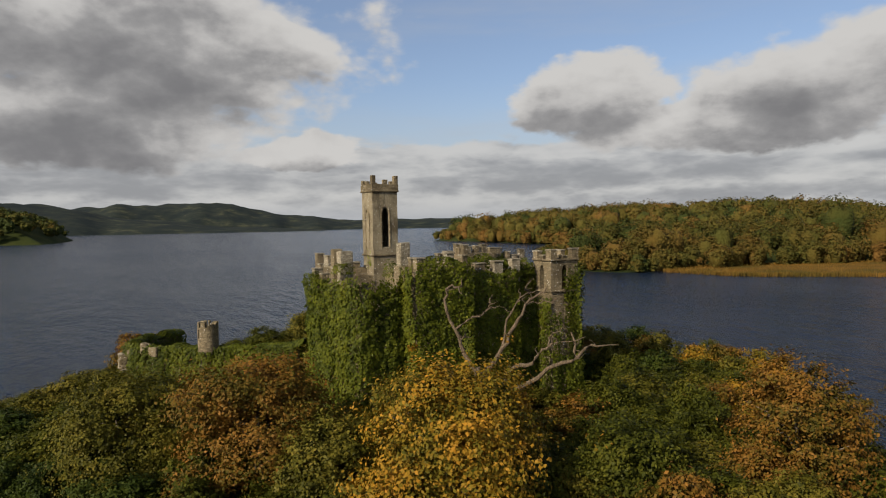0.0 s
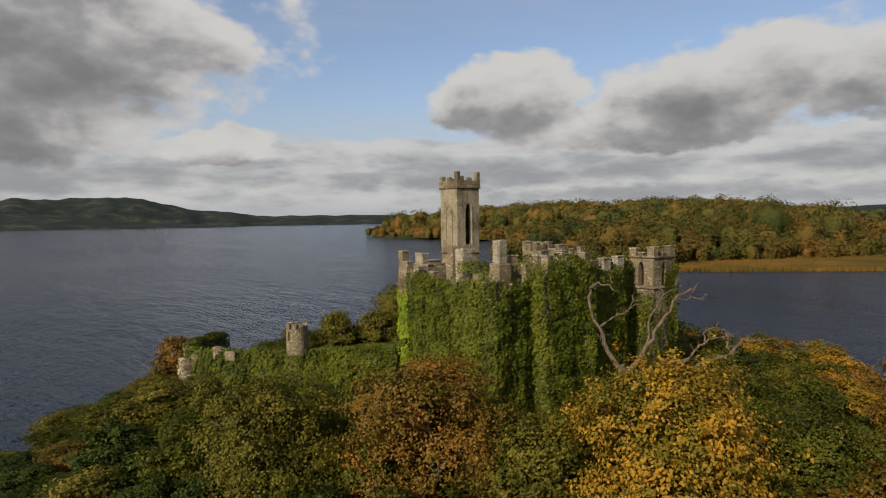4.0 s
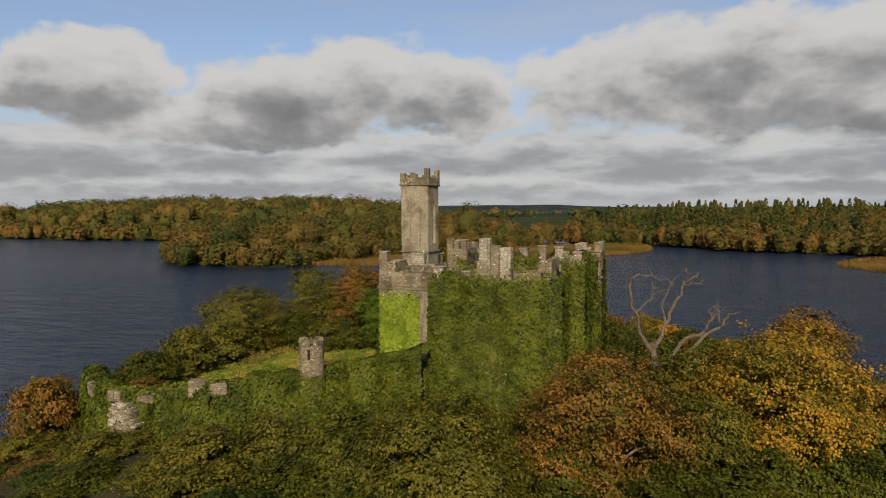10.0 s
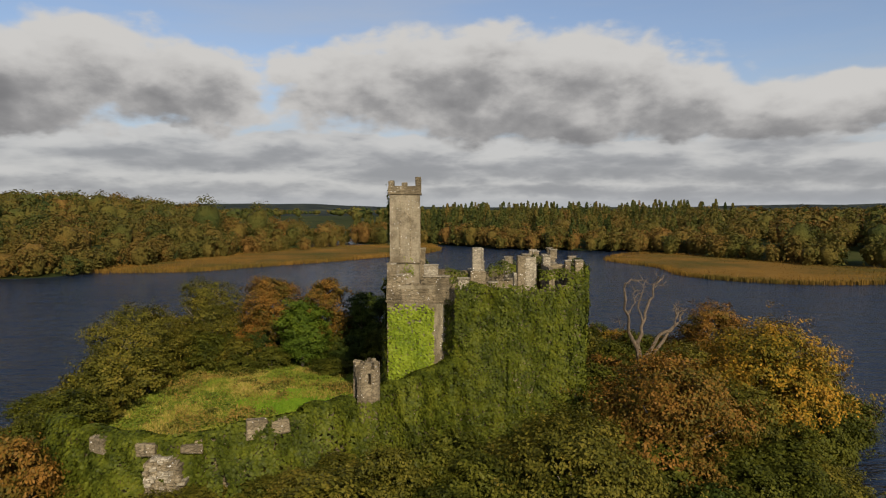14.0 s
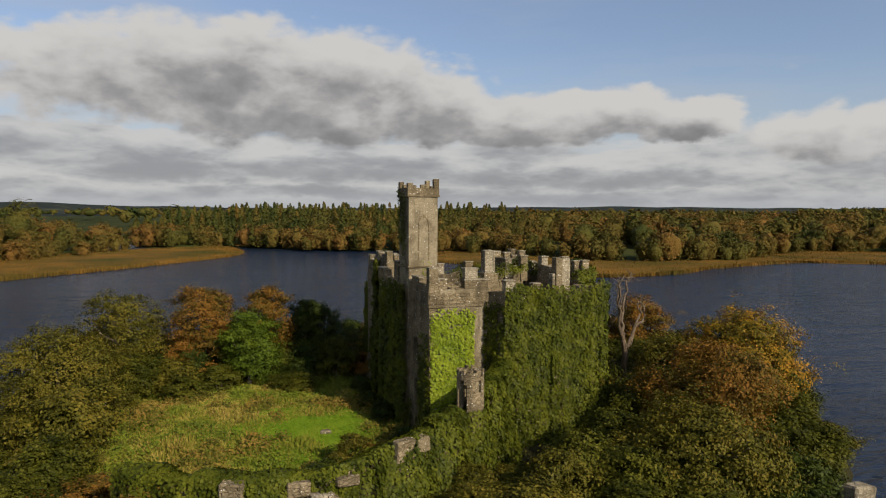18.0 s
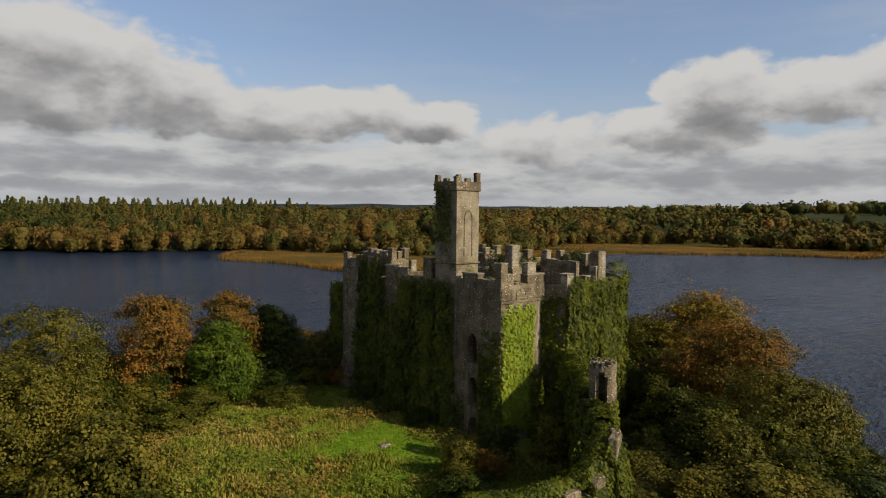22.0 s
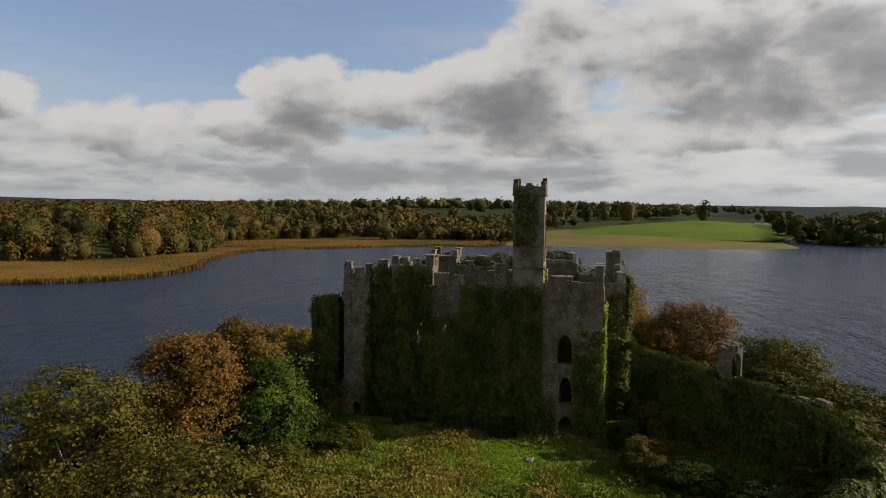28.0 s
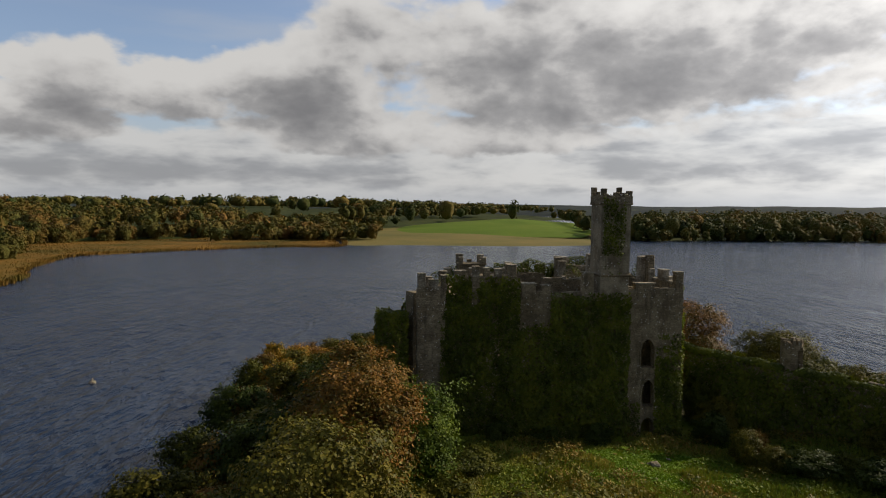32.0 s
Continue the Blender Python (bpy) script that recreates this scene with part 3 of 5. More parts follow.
def ridge(name, az0, az1, dist, heights, label, depth=900, seed=1):
    """A range of hills from compass angle az0 to az1 (degrees from north, clockwise)."""
    n = 90
    v, f = [], []
    rows = [(0.0, -2), (0.10, 0.22), (0.35, 0.55), (0.7, 0.9), (1.0, 1.0), (1.4, 0.6)]
    for k, (r, hk) in enumerate(rows):
        for i in range(n + 1):
            a = radians(az0 + (az1 - az0) * i / n)
            s = i / n * (len(heights) - 1)
            j = min(int(s), len(heights) - 2)
            w = s - j
            w = w * w * (3 - 2 * w)
            h = heights[j] * (1 - w) + heights[j + 1] * w
            h *= 1 + 0.10 * noise.noise(Vector((i * 0.35, k * 0.7, seed)))
            d = dist + depth * r + 120 * noise.noise(Vector((i * 0.21, seed, k * 0.1)))
            v.append((d * math.sin(a), d * math.cos(a), h * hk if hk > 0 else -2))
    m = n + 1
    for k in range(len(rows) - 1):
        for i in range(n):
            f.append((k * m + i, k * m + i + 1, (k + 1) * m + i + 1, (k + 1) * m + i))
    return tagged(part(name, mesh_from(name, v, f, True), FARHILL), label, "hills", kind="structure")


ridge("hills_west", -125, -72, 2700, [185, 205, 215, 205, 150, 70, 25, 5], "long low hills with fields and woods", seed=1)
ridge("hills_west", -100, -62, 3500, [120, 140, 165, 175, 95, 45, 10], "distant hills with blue haze put into their colour", 700, seed=2)
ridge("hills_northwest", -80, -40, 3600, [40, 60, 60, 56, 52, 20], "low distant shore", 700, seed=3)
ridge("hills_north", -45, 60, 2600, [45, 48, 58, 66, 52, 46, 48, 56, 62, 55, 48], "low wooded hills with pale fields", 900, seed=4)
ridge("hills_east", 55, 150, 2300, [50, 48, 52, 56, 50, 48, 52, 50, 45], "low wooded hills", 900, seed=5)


# far woods: every tree is a few hundred clumps of leaves, joined by wood
def inside(poly, pts):
    p = np.array(poly, float)
    x, y = pts[:, 0], pts[:, 1]
    hit = np.zeros(len(pts), bool)
    for (x0, y0), (x1, y1) in zip(p, np.roll(p, -1, 0)):
        c = ((y0 > y) != (y1 > y)) & (x < (x1 - x0) * (y - y0) / (y1 - y0 + 1e-9) + x0)
        hit ^= c
    return hit


def template(kind, cards, seed):
    g = np.random.default_rng(seed)
    if kind == "conifer":
        h = g.random(cards) ** 0.8
        a = g.uniform(0, 2 * math.pi, cards)
        r = (1 - h) * 0.20 * (0.6 + 0.5 * np.abs(np.sin(h * 40))) + 0.015
        p = np.stack([r * np.cos(a), r * np.sin(a), 0.08 + 0.92 * h], 1)
        nrm = np.stack([np.cos(a), np.sin(a), 0.5 * np.ones(cards)], 1)
        return p, nrm
    lobes = 9
    c = g.normal(0, 1, (lobes, 3))
    c /= np.linalg.norm(c, axis=1, keepdims=True)
    c *= np.array([0.27, 0.27, 0.24])
    c[:, 2] += 0.58
    lr = g.uniform(0.14, 0.24, lobes)
    k = g.integers(0, lobes, cards)
    d = g.normal(0, 1, (cards, 3))
    d /= np.linalg.norm(d, axis=1, keepdims=True)
    d[:, 2] = np.where(g.random(cards) < 0.75, np.abs(d[:, 2]), d[:, 2])
    p = c[k] + d * lr[k][:, None] * g.uniform(0.75, 1.08, (cards, 1))
    p[:, 2] = np.maximum(p[:, 2], 0.02)
    low = g.random(cards) < 0.16
    p[low, 2] *= g.uniform(0.1, 0.7, low.sum())
    return p, d + np.array([0, 0, 0.3])


def heart(seed, core=1.0):
    """The dense leafy heart of a far tree: a lumpy dome of quads, down to the ground."""
    n, m = 12, 7
    v, f = [], []
    for j in range(m):
        up = math.pi * (j + 0.35) / (m - 0.3)
        for i in range(n):
            a = 2 * math.pi * i / n
            d = Vector((math.cos(a) * math.sin(up), math.sin(a) * math.sin(up), math.cos(up)))
            r = 1 + 0.38 * noise.noise(d * 1.9 + Vector((seed * 7.0, 0, 0)))
            v.append((0.28 * core * r * d.x, 0.28 * core * r * d.y, 0.49 + 0.30 * core * r * d.z if d.z > 0 else 0.49 + 0.48 * d.z))
    for j in range(m - 1):
        for i in range(n):
            f.append((j * n + i, (j + 1) * n + i, (j + 1) * n + (i + 1) % n, j * n + (i + 1) % n))
    for i in range(0, n - 2, 2):
        f.append((0, i + 1, i + 2, (i + 3) % n))
    return np.array(v), np.array(f)


def wood(name, spots, label, cards, leaf, kind="broad", seed=1, core=1.0):
    """spots: rows of x, y, ground, height, width factor, tint."""
    g = np.random.default_rng(seed)
    temps = [template(kind, cards, seed * 31 + i) for i in range(7)]
    cs, ns, ts = [], [], []
    for x, y, z, h, w, tint in spots:
        p, nrm = temps[g.integers(0, 7)]
        a = g.uniform(0, 6.28)
        rot = np.array([[math.cos(a), -math.sin(a), 0], [math.sin(a), math.cos(a), 0], [0, 0, 1]])
        cs.append(p @ rot.T * np.array([h * w, h * w, h]) + np.array([x, y, z]))
        ns.append(nrm @ rot.T)
        ts.append(np.full(len(p), tint))
    v, f = leaf_cards(np.concatenate(cs), np.concatenate(ns), leaf, 0.22, 0.75)
    ts = np.concatenate(ts)
    if kind == "broad":
        cv, cf = zip(*[heart(i, core) for i in range(7)])
        at, ct = [], []
        for x, y, z, h, w, tint in spots:
            k = int(g.integers(0, 7))
            at.append(cv[k] * np.array([h * w, h * w, h]) + np.array([x, y, z]))
            ct.append(np.full(len(cf[0]), tint))
        n = len(cv[0])
        f = np.concatenate([f] + [cf[0] + len(v) + n * i for i in range(len(at))])
        v = np.concatenate([v] + at)
        ts = np.concatenate([ts] + ct)
    me = mesh_from(name, v, f)
    me.polygons.foreach_set("use_smooth", np.arange(len(f)) >= len(cs) * cards)
    me.attributes.new("tint", "FLOAT", "FACE").data.foreach_set("value", ts.astype(np.float32))
    return tagged(part(name, me, FAR_LEAF), label, "woodland", kind="stuff")


def scatter(poly, n, seed, ground, rise, high, tint, width=(0.9, 1.25), near=None, reach=1e9):
    g = np.random.default_rng(seed)
    p = np.array(poly, float)
    pts = g.uniform(p.min(0), p.max(0), (n * 8, 2))
    pts = pts[inside(poly, pts)]
    if near is not None:
        pts = pts[np.hypot(pts[:, 0] - near[0], pts[:, 1] - near[1]) < reach]
    pts = pts[:n]
    o = resample(poly, 200)
    rows = []
    for x, y in pts:
        d = float(np.min(np.hypot(o[:, 0] - x, o[:, 1] - y)))
        z = ground + rise * (1 - math.exp(-d / 60.0))
        h = g.uniform(*high) * (0.62 + 0.38 * min(1, d / 14))
        u = noise.noise(Vector((x * 0.012, y * 0.012, seed)))
        rows.append((x, y, z, h, g.uniform(*width), min(1, max(0, g.normal(tint + 0.22 * u, 0.20)))))
    return rows


def along(line, n, seed, ground, high, tint, spread=6.0, width=(0.9, 1.3)):
    g = np.random.default_rng(seed)
    p = np.array(line, float)
    seg = np.hypot(*np.diff(p, axis=0).T)
    cum = np.concatenate([[0], np.cumsum(seg)])
    rows = []
    for s in g.uniform(0, cum[-1], n):
        i = min(int(np.searchsorted(cum, s)) - 1, len(seg) - 1)
        i = max(i, 0)
        q = p[i] + (p[i + 1] - p[i]) * (s - cum[i]) / seg[i] + g.normal(0, spread, 2)
        rows.append((q[0], q[1], ground, g.uniform(*high), g.uniform(*width), min(1, max(0, g.normal(tint, 0.2)))))
    return rows


wood("hill_wood", scatter(NORTH_WEST, 820, 11, 0.5, 19, (12, 23), 0.44) + along([(-636, 352), (-500, 329), (-395, 323), (-332, 338)], 150, 12, 0.5, (8, 14), 0.5, 5), "autumn broadleaf wood on a hill across the lake", 230, 0.85, seed=2, core=1.0)
wood("point_wood", scatter(POINT, 230, 13, 0.5, 4, (10, 19), 0.42) + along([(-206, 198), (-172, 161), (-139, 142), (-116, 145), (-112, 168), (-104, 205), (-84, 259), (-52, 315)], 110, 14, 0.3, (5, 10), 0.5, 4) + [(-106, 263, 5, 24.5, 1.0, 0.12), (-88, 288, 5, 22, 1.0, 0.12), (-128, 262, 5, 22, 1.0, 0.2)], "mixed autumn wood on a low point", 560, 0.5, seed=3, core=0.9)
wood("shore_wood", scatter(MAINLAND, 400, 15, 0.5, 4.5, (11, 20), 0.42, near=(180, 250), reach=190) + along([(128, 262), (142, 199), (158, 168), (200, 165), (238, 187), (300, 214), (333, 190), (420, 113)], 130, 16, 0.5, (6, 12), 0.5, 5), "mixed autumn wood along the reed beds", 500, 0.55, seed=4, core=0.9)
wood("shore_wood", scatter(MAINLAND, 420, 25, 1, 8, (12, 18), 0.42, near=(500, 330), reach=330) + along([(333, 192), (416, 116), (520, 118), (640, 100)], 90, 26, 2, (7, 12), 0.5, 8) + along([(360, 112), (385, 78), (398, 45), (410, 30)], 80, 27, 1, (6, 12), 0.42, 12, (1.2, 1.8)) + along([(470, 105), (560, 60), (700, 30)], 70, 28, 4, (8, 14), 0.35, 16, (1.2, 1.8)), "distant low wood behind the marsh", 110, 1.3, seed=5, core=0.8)
wood("conifer_wood", scatter(MAINLAND, 760, 17, 1, 9, (10.5, 20.5), 0.16, (0.8, 1.4), near=(65, 405), reach=150), "dark green conifer plantation behind the shore", 150, 0.8, "conifer", 6)
wood("shore_wood", along([(-95, 352), (-52, 374), (-12, 356), (8, 348), (33, 324), (65, 296), (100, 284), (128, 268)], 130, 18, 0.5, (7, 15), 0.55, 6), "rusty and green trees fringing the conifers", 480, 0.55, seed=7, core=0.9)
wood("east_wood", scatter(EAST_WOOD, 300, 19, 0.5, 5, (13, 21), 0.2, near=(430, -300), reach=230) + along([(432, -160), (402, -175), (412, -250), (414, -370), (480, -550)], 90, 20, 0.3, (7, 13), 0.25, 5), "dark green wood at the water's edge", 110, 1.2, seed=8)
wood("hedgerow_trees", along([(560, 50), (760, 15), (1090, -145)], 60, 21, 12, (9, 16), 0.2, 10) + along([(640, -200), (1040, -290)], 40, 22, 9, (9, 15), 0.2, 8) + along([(428, -148), (520, -178), (640, -203)], 45, 29, 5, (8, 14), 0.2, 7) + [(655, -52, 10, 26, 1.1, 0.3), (620, -10, 9, 20, 1.0, 0.15), (700, -135, 10, 24, 0.8, 0.1), (690, -30, 10, 16, 1.2, 0.2)], "field trees beyond the green meadow", 200, 1.3, seed=9)
wood("back_wood", scatter(BACK_COUNTRY, 700, 23, 10, 14, (10, 18), 0.3, (1.1, 2.2)), "distant woods on low ground", 30, 2.2, seed=10)
wood("back_wood", scatter(FAR_NORTH, 600, 33, 4, 10, (10, 18), 0.2, (1.1, 2.2)), "distant dark woods and hedges", 26, 2.8, seed=13)
# the headland lies under cloud shadow; the low tint 0.08 paints that shade
wood("headland_wood", scatter(HEADLAND, 420, 24, 0, 50, (14, 22), 0.08, (1.0, 1.5), near=(-1150, -180), reach=420), "wood on the far headland, cloud shadow put into its tint", 60, 2.4, seed=11)


def reed_blades(name, poly, n, seed, label):
    g = np.random.default_rng(seed)
    p = np.array(poly, float)
    pts = g.uniform(p.min(0), p.max(0), (n * 5, 2))
    pts = pts[inside(poly, pts)][:n]
    o = resample(poly, n // 3) + g.normal(0, 0.9, (n // 3, 2))
    pts = np.concatenate([pts, o])
    k = len(pts)
    a = g.uniform(0, math.pi, k)
    w = g.uniform(0.04, 0.15, k)
    h = g.uniform(0.8, 1.45, k)
    dx, dy = np.cos(a) * w, np.sin(a) * w
    z0 = np.full(k, -0.1)
    v = np.stack([np.stack([pts[:, 0] - dx, pts[:, 1] - dy, z0], 1), np.stack([pts[:, 0] + dx, pts[:, 1] + dy, z0], 1),
                  np.stack([pts[:, 0] + dx * 0.6, pts[:, 1] + dy * 0.6, h], 1), np.stack([pts[:, 0] - dx * 0.7, pts[:, 1] - dy * 0.7, h * 0.9], 1)], 1).reshape(-1, 3)
    return tagged(part(name, mesh_from(name, v, np.arange(4 * k).reshape(-1, 4)), REED), label, "reeds", kind="stuff")


reed_blades("reeds", REEDS_WEST, 22000, 1, "dense orange-brown reeds standing in the shallows")
reed_blades("reeds", REEDS_EAST, 36000, 2, "dense orange-brown reeds standing in the shallows")


# ---- the castle ----
castle = thing("castle_ruin", "roofless ivy-clad limestone castle ruin with battlements", "castle")


def merlon(parent, x0, x1, y0, y1, z0, z1, seed=0, mat=STONE, cap=True):
    m = part("merlon", block(x0, x1, y0, y1, z0, z1 - (0.12 if cap else 0), 0.03, 0.03, seed), mat, parent)
    if cap:
        part("coping_stone", block(x0 - 0.06, x1 + 0.06, y0 - 0.06, y1 + 0.06, z1 - 0.12, z1, 0.025, 0.02, seed + 1), STONE_PALE, m)
    return m


def band(name, parent, x0, x1, y0, y1, z0, z1):
    """A projecting course right round a rectangular tower."""
    return part(name, block(x0, x1, y0, y1, z0, z1, 0.04), STONE, parent)


def square_walls(name, parent, x0, x1, y0, y1, z0, z1, thick, holes=None, mat=STONE, ragged=0.0, first=None):
    """Four walls that butt at the corners; holes by side: s, e, n, w."""
    holes = holes or {}
    runs = {"s": ((x0, y0), (x1, y0)), "n": ((x1, y1), (x0, y1)), "e": ((x1, y0 + thick), (x1, y1 - thick)), "w": ((x0, y1 - thick), (x0, y0 + thick))}
    for k, (p, q) in runs.items():
        part(name, wall_mesh(p, q, z0, z1, thick, holes.get(k, ()), ragged, "senw".index(k) + 3), mat, parent)


# lookout tower
tower = part("tower", block(0.14, 2.86, 0.10, 2.72, 11.5, 16.2, 0.02), STONE_SMOOTH, castle, "tall square lookout tower with lancet openings")
square_walls("tower_wall", tower, 0.12, 2.88, 0.08, 2.74, 16.2, 21.95, 0.45, {"e": [(0.50, 0.78, 16.5, 3.9, True)]}, STONE_SMOOTH)
band("plinth_course", tower, 0.0, 3.0, -0.04, 2.86, 15.62, 15.80)
band("parapet_course", tower, -0.04, 3.04, -0.04, 2.86, 21.92, 22.10)
square_walls("parapet", tower, 0.0, 3.0, 0.0, 2.82, 22.1, 22.72, 0.32, ragged=0.05)
for i, (x, y, w, d, h) in enumerate([(0.02, 0.02, .5, .4, .42), (1.25, 0.02, .5, .3, .30), (2.48, 0.02, .5, .42, .82), (2.68, 1.2, .3, .45, .25), (2.6, 2.37, .38, .43, .78), (1.2, 2.5, .5, .3, .35), (0.02, 2.35, .42, .43, .6), (0.02, 1.2, .3, .5, .3)]):
    merlon(tower, x, x + w, y, y + d, 22.7, 22.72 + h, i, cap=False)


def frame_strips(parent, axis, at, c, w, z0, h, out, name="window_surround"):
    """A raised pointed surround on a wall; axis x: the wall runs along x at y = at."""
    bm = bmesh.new()
    pts = []
    n = 8
    for k in range(n + 1):
        x = -1 + 2 * k / n
        pts.append((x * w / 2, z0 + h - w * 0.85 * (1 - math.sqrt(max(0, 1 - abs(x) ** 1.7)))))
    pts = [(-w / 2, z0)] + pts + [(w / 2, z0)]
    ring = []
    for s, z in pts:
        k = 1.0
        o = (s * (1 + 0.22 / w), z + (0.12 if abs(s) < w / 2 - 1e-6 else 0.03))
        quad = []
        for (ss, zz), dd in (((s, z), 0.0), ((s, z), out), (o, out), (o, 0.0)):
            quad.append(bm.verts.new((c + ss, at + dd, zz) if axis == "x" else (at + dd, c + ss, zz)))
        ring.append(quad)
    for a, b in zip(ring, ring[1:]):
        for k in range(4):
            bm.faces.new((a[k], a[(k + 1) % 4], b[(k + 1) % 4], b[k]))
    bm.faces.new(ring[0])
    bm.faces.new(ring[-1])
    return part(name, bm, STONE, parent, "carved pointed stone surround")


frame_strips(tower, "x", 0.08, 1.55, 0.85, 16.3, 3.9, -0.06, "blind_lancet")
frame_strips(tower, "y", 2.88, 1.43, 0.80, 16.4, 4.1, 0.05)

# south-west bastion
sw = part("southwest_bastion", wall_mesh((0.2, 0.1), (0.2, -5.0), 0.3, 14.4, 0.9, [(1.35, 1.25, 7.4, 2.6, True), (1.55, 1.15, 3.9, 2.4, True), (1.5, 1.2, 0.9, 2.0, True)]), STONE, castle, "square corner bastion with pointed windows")
part("bastion_wall", wall_mesh((1.1, -5.03), (5.5, -5.2), 0.3, 14.2, 0.9), STONE_SMOOTH, sw)
part("bastion_wall", wall_mesh((5.48, -4.3), (5.48, -1.0), 0.3, 14.0, 0.9), STONE, sw)
part("string_course", wall_mesh((0.1, 0.1), (0.1, -5.12), 12.75, 12.95, 0.2), STONE, sw)
part("string_course", wall_mesh((0.1, -5.12), (5.62, -5.32), 12.75, 12.95, 0.2), STONE, sw)
for w in ((-1.95, 1.25, 7.4, 2.6), (-2.05, 1.15, 3.9, 2.4)):
    frame_strips(sw, "y", 0.2, w[0] + 0.1, w[1], w[2], w[3], -0.06)
merlon(sw, 0.22, 0.95, -4.98, -4.3, 14.2, 16.05, 1)
merlon(sw, 0.97, 1.75, -5.0, -4.3, 14.2, 15.1, 2)
merlon(sw, 3.3, 5.46, -5.15, -4.4, 14.2, 15.0, 3)
merlon(sw, 3.35, 4.5, -5.08, -4.45, 15.0, 15.95, 4, STONE_PALE)
merlon(sw, 0.22, 0.95, -2.35, -0.6, 14.2, 15.05, 5)
part("parapet", wall_mesh((0.2, -0.1), (0.2, -4.3), 14.4, 14.5, 0.7, [], 0.08), STONE, sw)

# west front
west = part("west_wall", wall_mesh((0.15, 7.1), (0.05, 0.1), 0.3, 14.0, 0.9, [(1.2, 1.1, 8.2, 2.8, True)], 0.15), STONE, castle, "ivy-covered west front")
part("bay_wall", wall_mesh((0.4, 9.8), (0.0, 7.1), 0.3, 14.1, 0.9, [(0.85, 1.1, 7.6, 3.2, True), (0.9, 1.0, 2.6, 3.0, True)], 0.12), STONE, west)
part("string_course", wall_mesh((0.3, 9.85), (-0.1, 7.05), 12.65, 12.85, 0.2), STONE, west)
part("west_wall_panel", wall_mesh((2.0, 16.3), (0.3, 9.8), 0.3, 13.6, 0.9, [(4.9, 1.0, 7.8, 2.6, True), (4.9, 1.0, 3.2, 2.6, True)], 0.2), STONE, west)
nw = part("northwest_bastion", wall_mesh((1.4, 18.7), (1.6, 16.2), 0.2, 14.4, 0.9, [(0.75, 0.9, 0.5, 2.0, True)], 0.1), STONE, castle, "grey stone corner turret with a low doorway")
part("bastion_wall", wall_mesh((4.2, 19.6), (2.3, 19.0), 0.2, 13.9, 0.9, [], 0.1), STONE, nw)
part("string_course", wall_mesh((1.3, 18.8), (1.5, 16.1), 12.45, 12.65, 0.2), STONE, nw)
bm = bmesh.new()
prism(bm, (1.45, 20.4), (1.45, 18.72), (0.7, 0), (0.2, 0.2, 1.2, 4.6))
part("buttress", bm, STONE, nw, "sloping grey buttress")
for i, (x0, x1, y0, y1, z1, m) in enumerate([(1.45, 2.1, 18.0, 18.68, 15.75, STONE_PALE), (1.55, 2.1, 16.9, 17.7, 15.2, STONE_PALE), (1.6, 2.2, 16.1, 16.6, 15.55, STONE)]):
    merlon(nw, x0, x1, y0, y1, 14.2, z1, 20 + i, m)
mid = part("west_turret", block(1.1, 3.3, 10.0, 13.9, 13.0, 15.5, 0.05, 0.05, 25), STONE, west, "raised battlemented block above the ivy")
for i, (x0, x1, y0, y1, z1, m) in enumerate([(1.1, 1.7, 10.0, 10.7, 16.55, STONE), (1.1, 1.7, 11.3, 11.9, 16.2, STONE_PALE), (1.1, 1.7, 12.4, 12.9, 16.3, STONE), (1.1, 1.7, 13.3, 13.9, 16.4, STONE_PALE), (2.7, 3.3, 10.0, 10.6, 16.5, STONE), (1.9, 2.4, 10.0, 10.4, 16.2, STONE), (2.7, 3.3, 13.3, 13.9, 16.1, STONE)]):
    merlon(mid, x0, x1, y0, y1, 15.45, z1, 26 + i, m)
for i, (y, w, z1) in enumerate([(8.5, 1.2, 15.05), (7.2, 0.7, 14.9), (3.3, 1.0, 16.0), (14.4, 1.0, 16.0)]):
    x = 0.05 if y < 9.8 else 0.3 + (y - 9.8) * 0.26
    merlon(west, x + 0.05, x + 0.7, y, y + w, 13.8, z1, 30 + i)

# south and east fronts, stepped in bays
FRONT = [(6.0, -7.2), (10.2, -7.5), (15.2, -6.9), (16.3, -6.4), (15.9, -2.7), (17.5, -2.4), (17.7, 2.2), (16.3, 2.5), (16.4, 7.4), (15.2, 8.2), (15.0, 10.4)]
TOPS = [14.3, 14.2, 14.5, 14.2, 15.3, 15.4, 14.6, 14.2, 14.6, 14.8]
south = part("south_wall", wall_mesh((5.5, -5.2), (6.0, -7.2), 0.3, 14.0, 0.8, [], 0.2), STONE, castle, "ivy-hung south and east fronts stepping in and out")
for i, (a, b) in enumerate(zip(FRONT, FRONT[1:])):
    part("bay_wall", wall_mesh(a, b, 0.3, TOPS[i] - 0.4, 0.8, [], 0.12, 40 + i), STONE, south)
ne = part("northeast_turret", block(15.3, 17.1, 10.8, 13.1, 6.0, 12.6, 0.02), STONE, castle, "pale stone corner turret with narrow pointed niches")
square_walls("turret_wall", ne, 14.9, 17.4, 10.5, 13.4, 0.3, 15.3, 0.5, {"s": [(0.9, 0.55, 12.85, 2.1, True)], "e": [(0.65, 0.65, 12.85, 2.1, True)]})
band("string_course", ne, 14.8, 17.55, 10.35, 13.5, 12.6, 12.78)
band("parapet_course", ne, 14.8, 17.55, 10.35, 13.5, 15.3, 15.48)
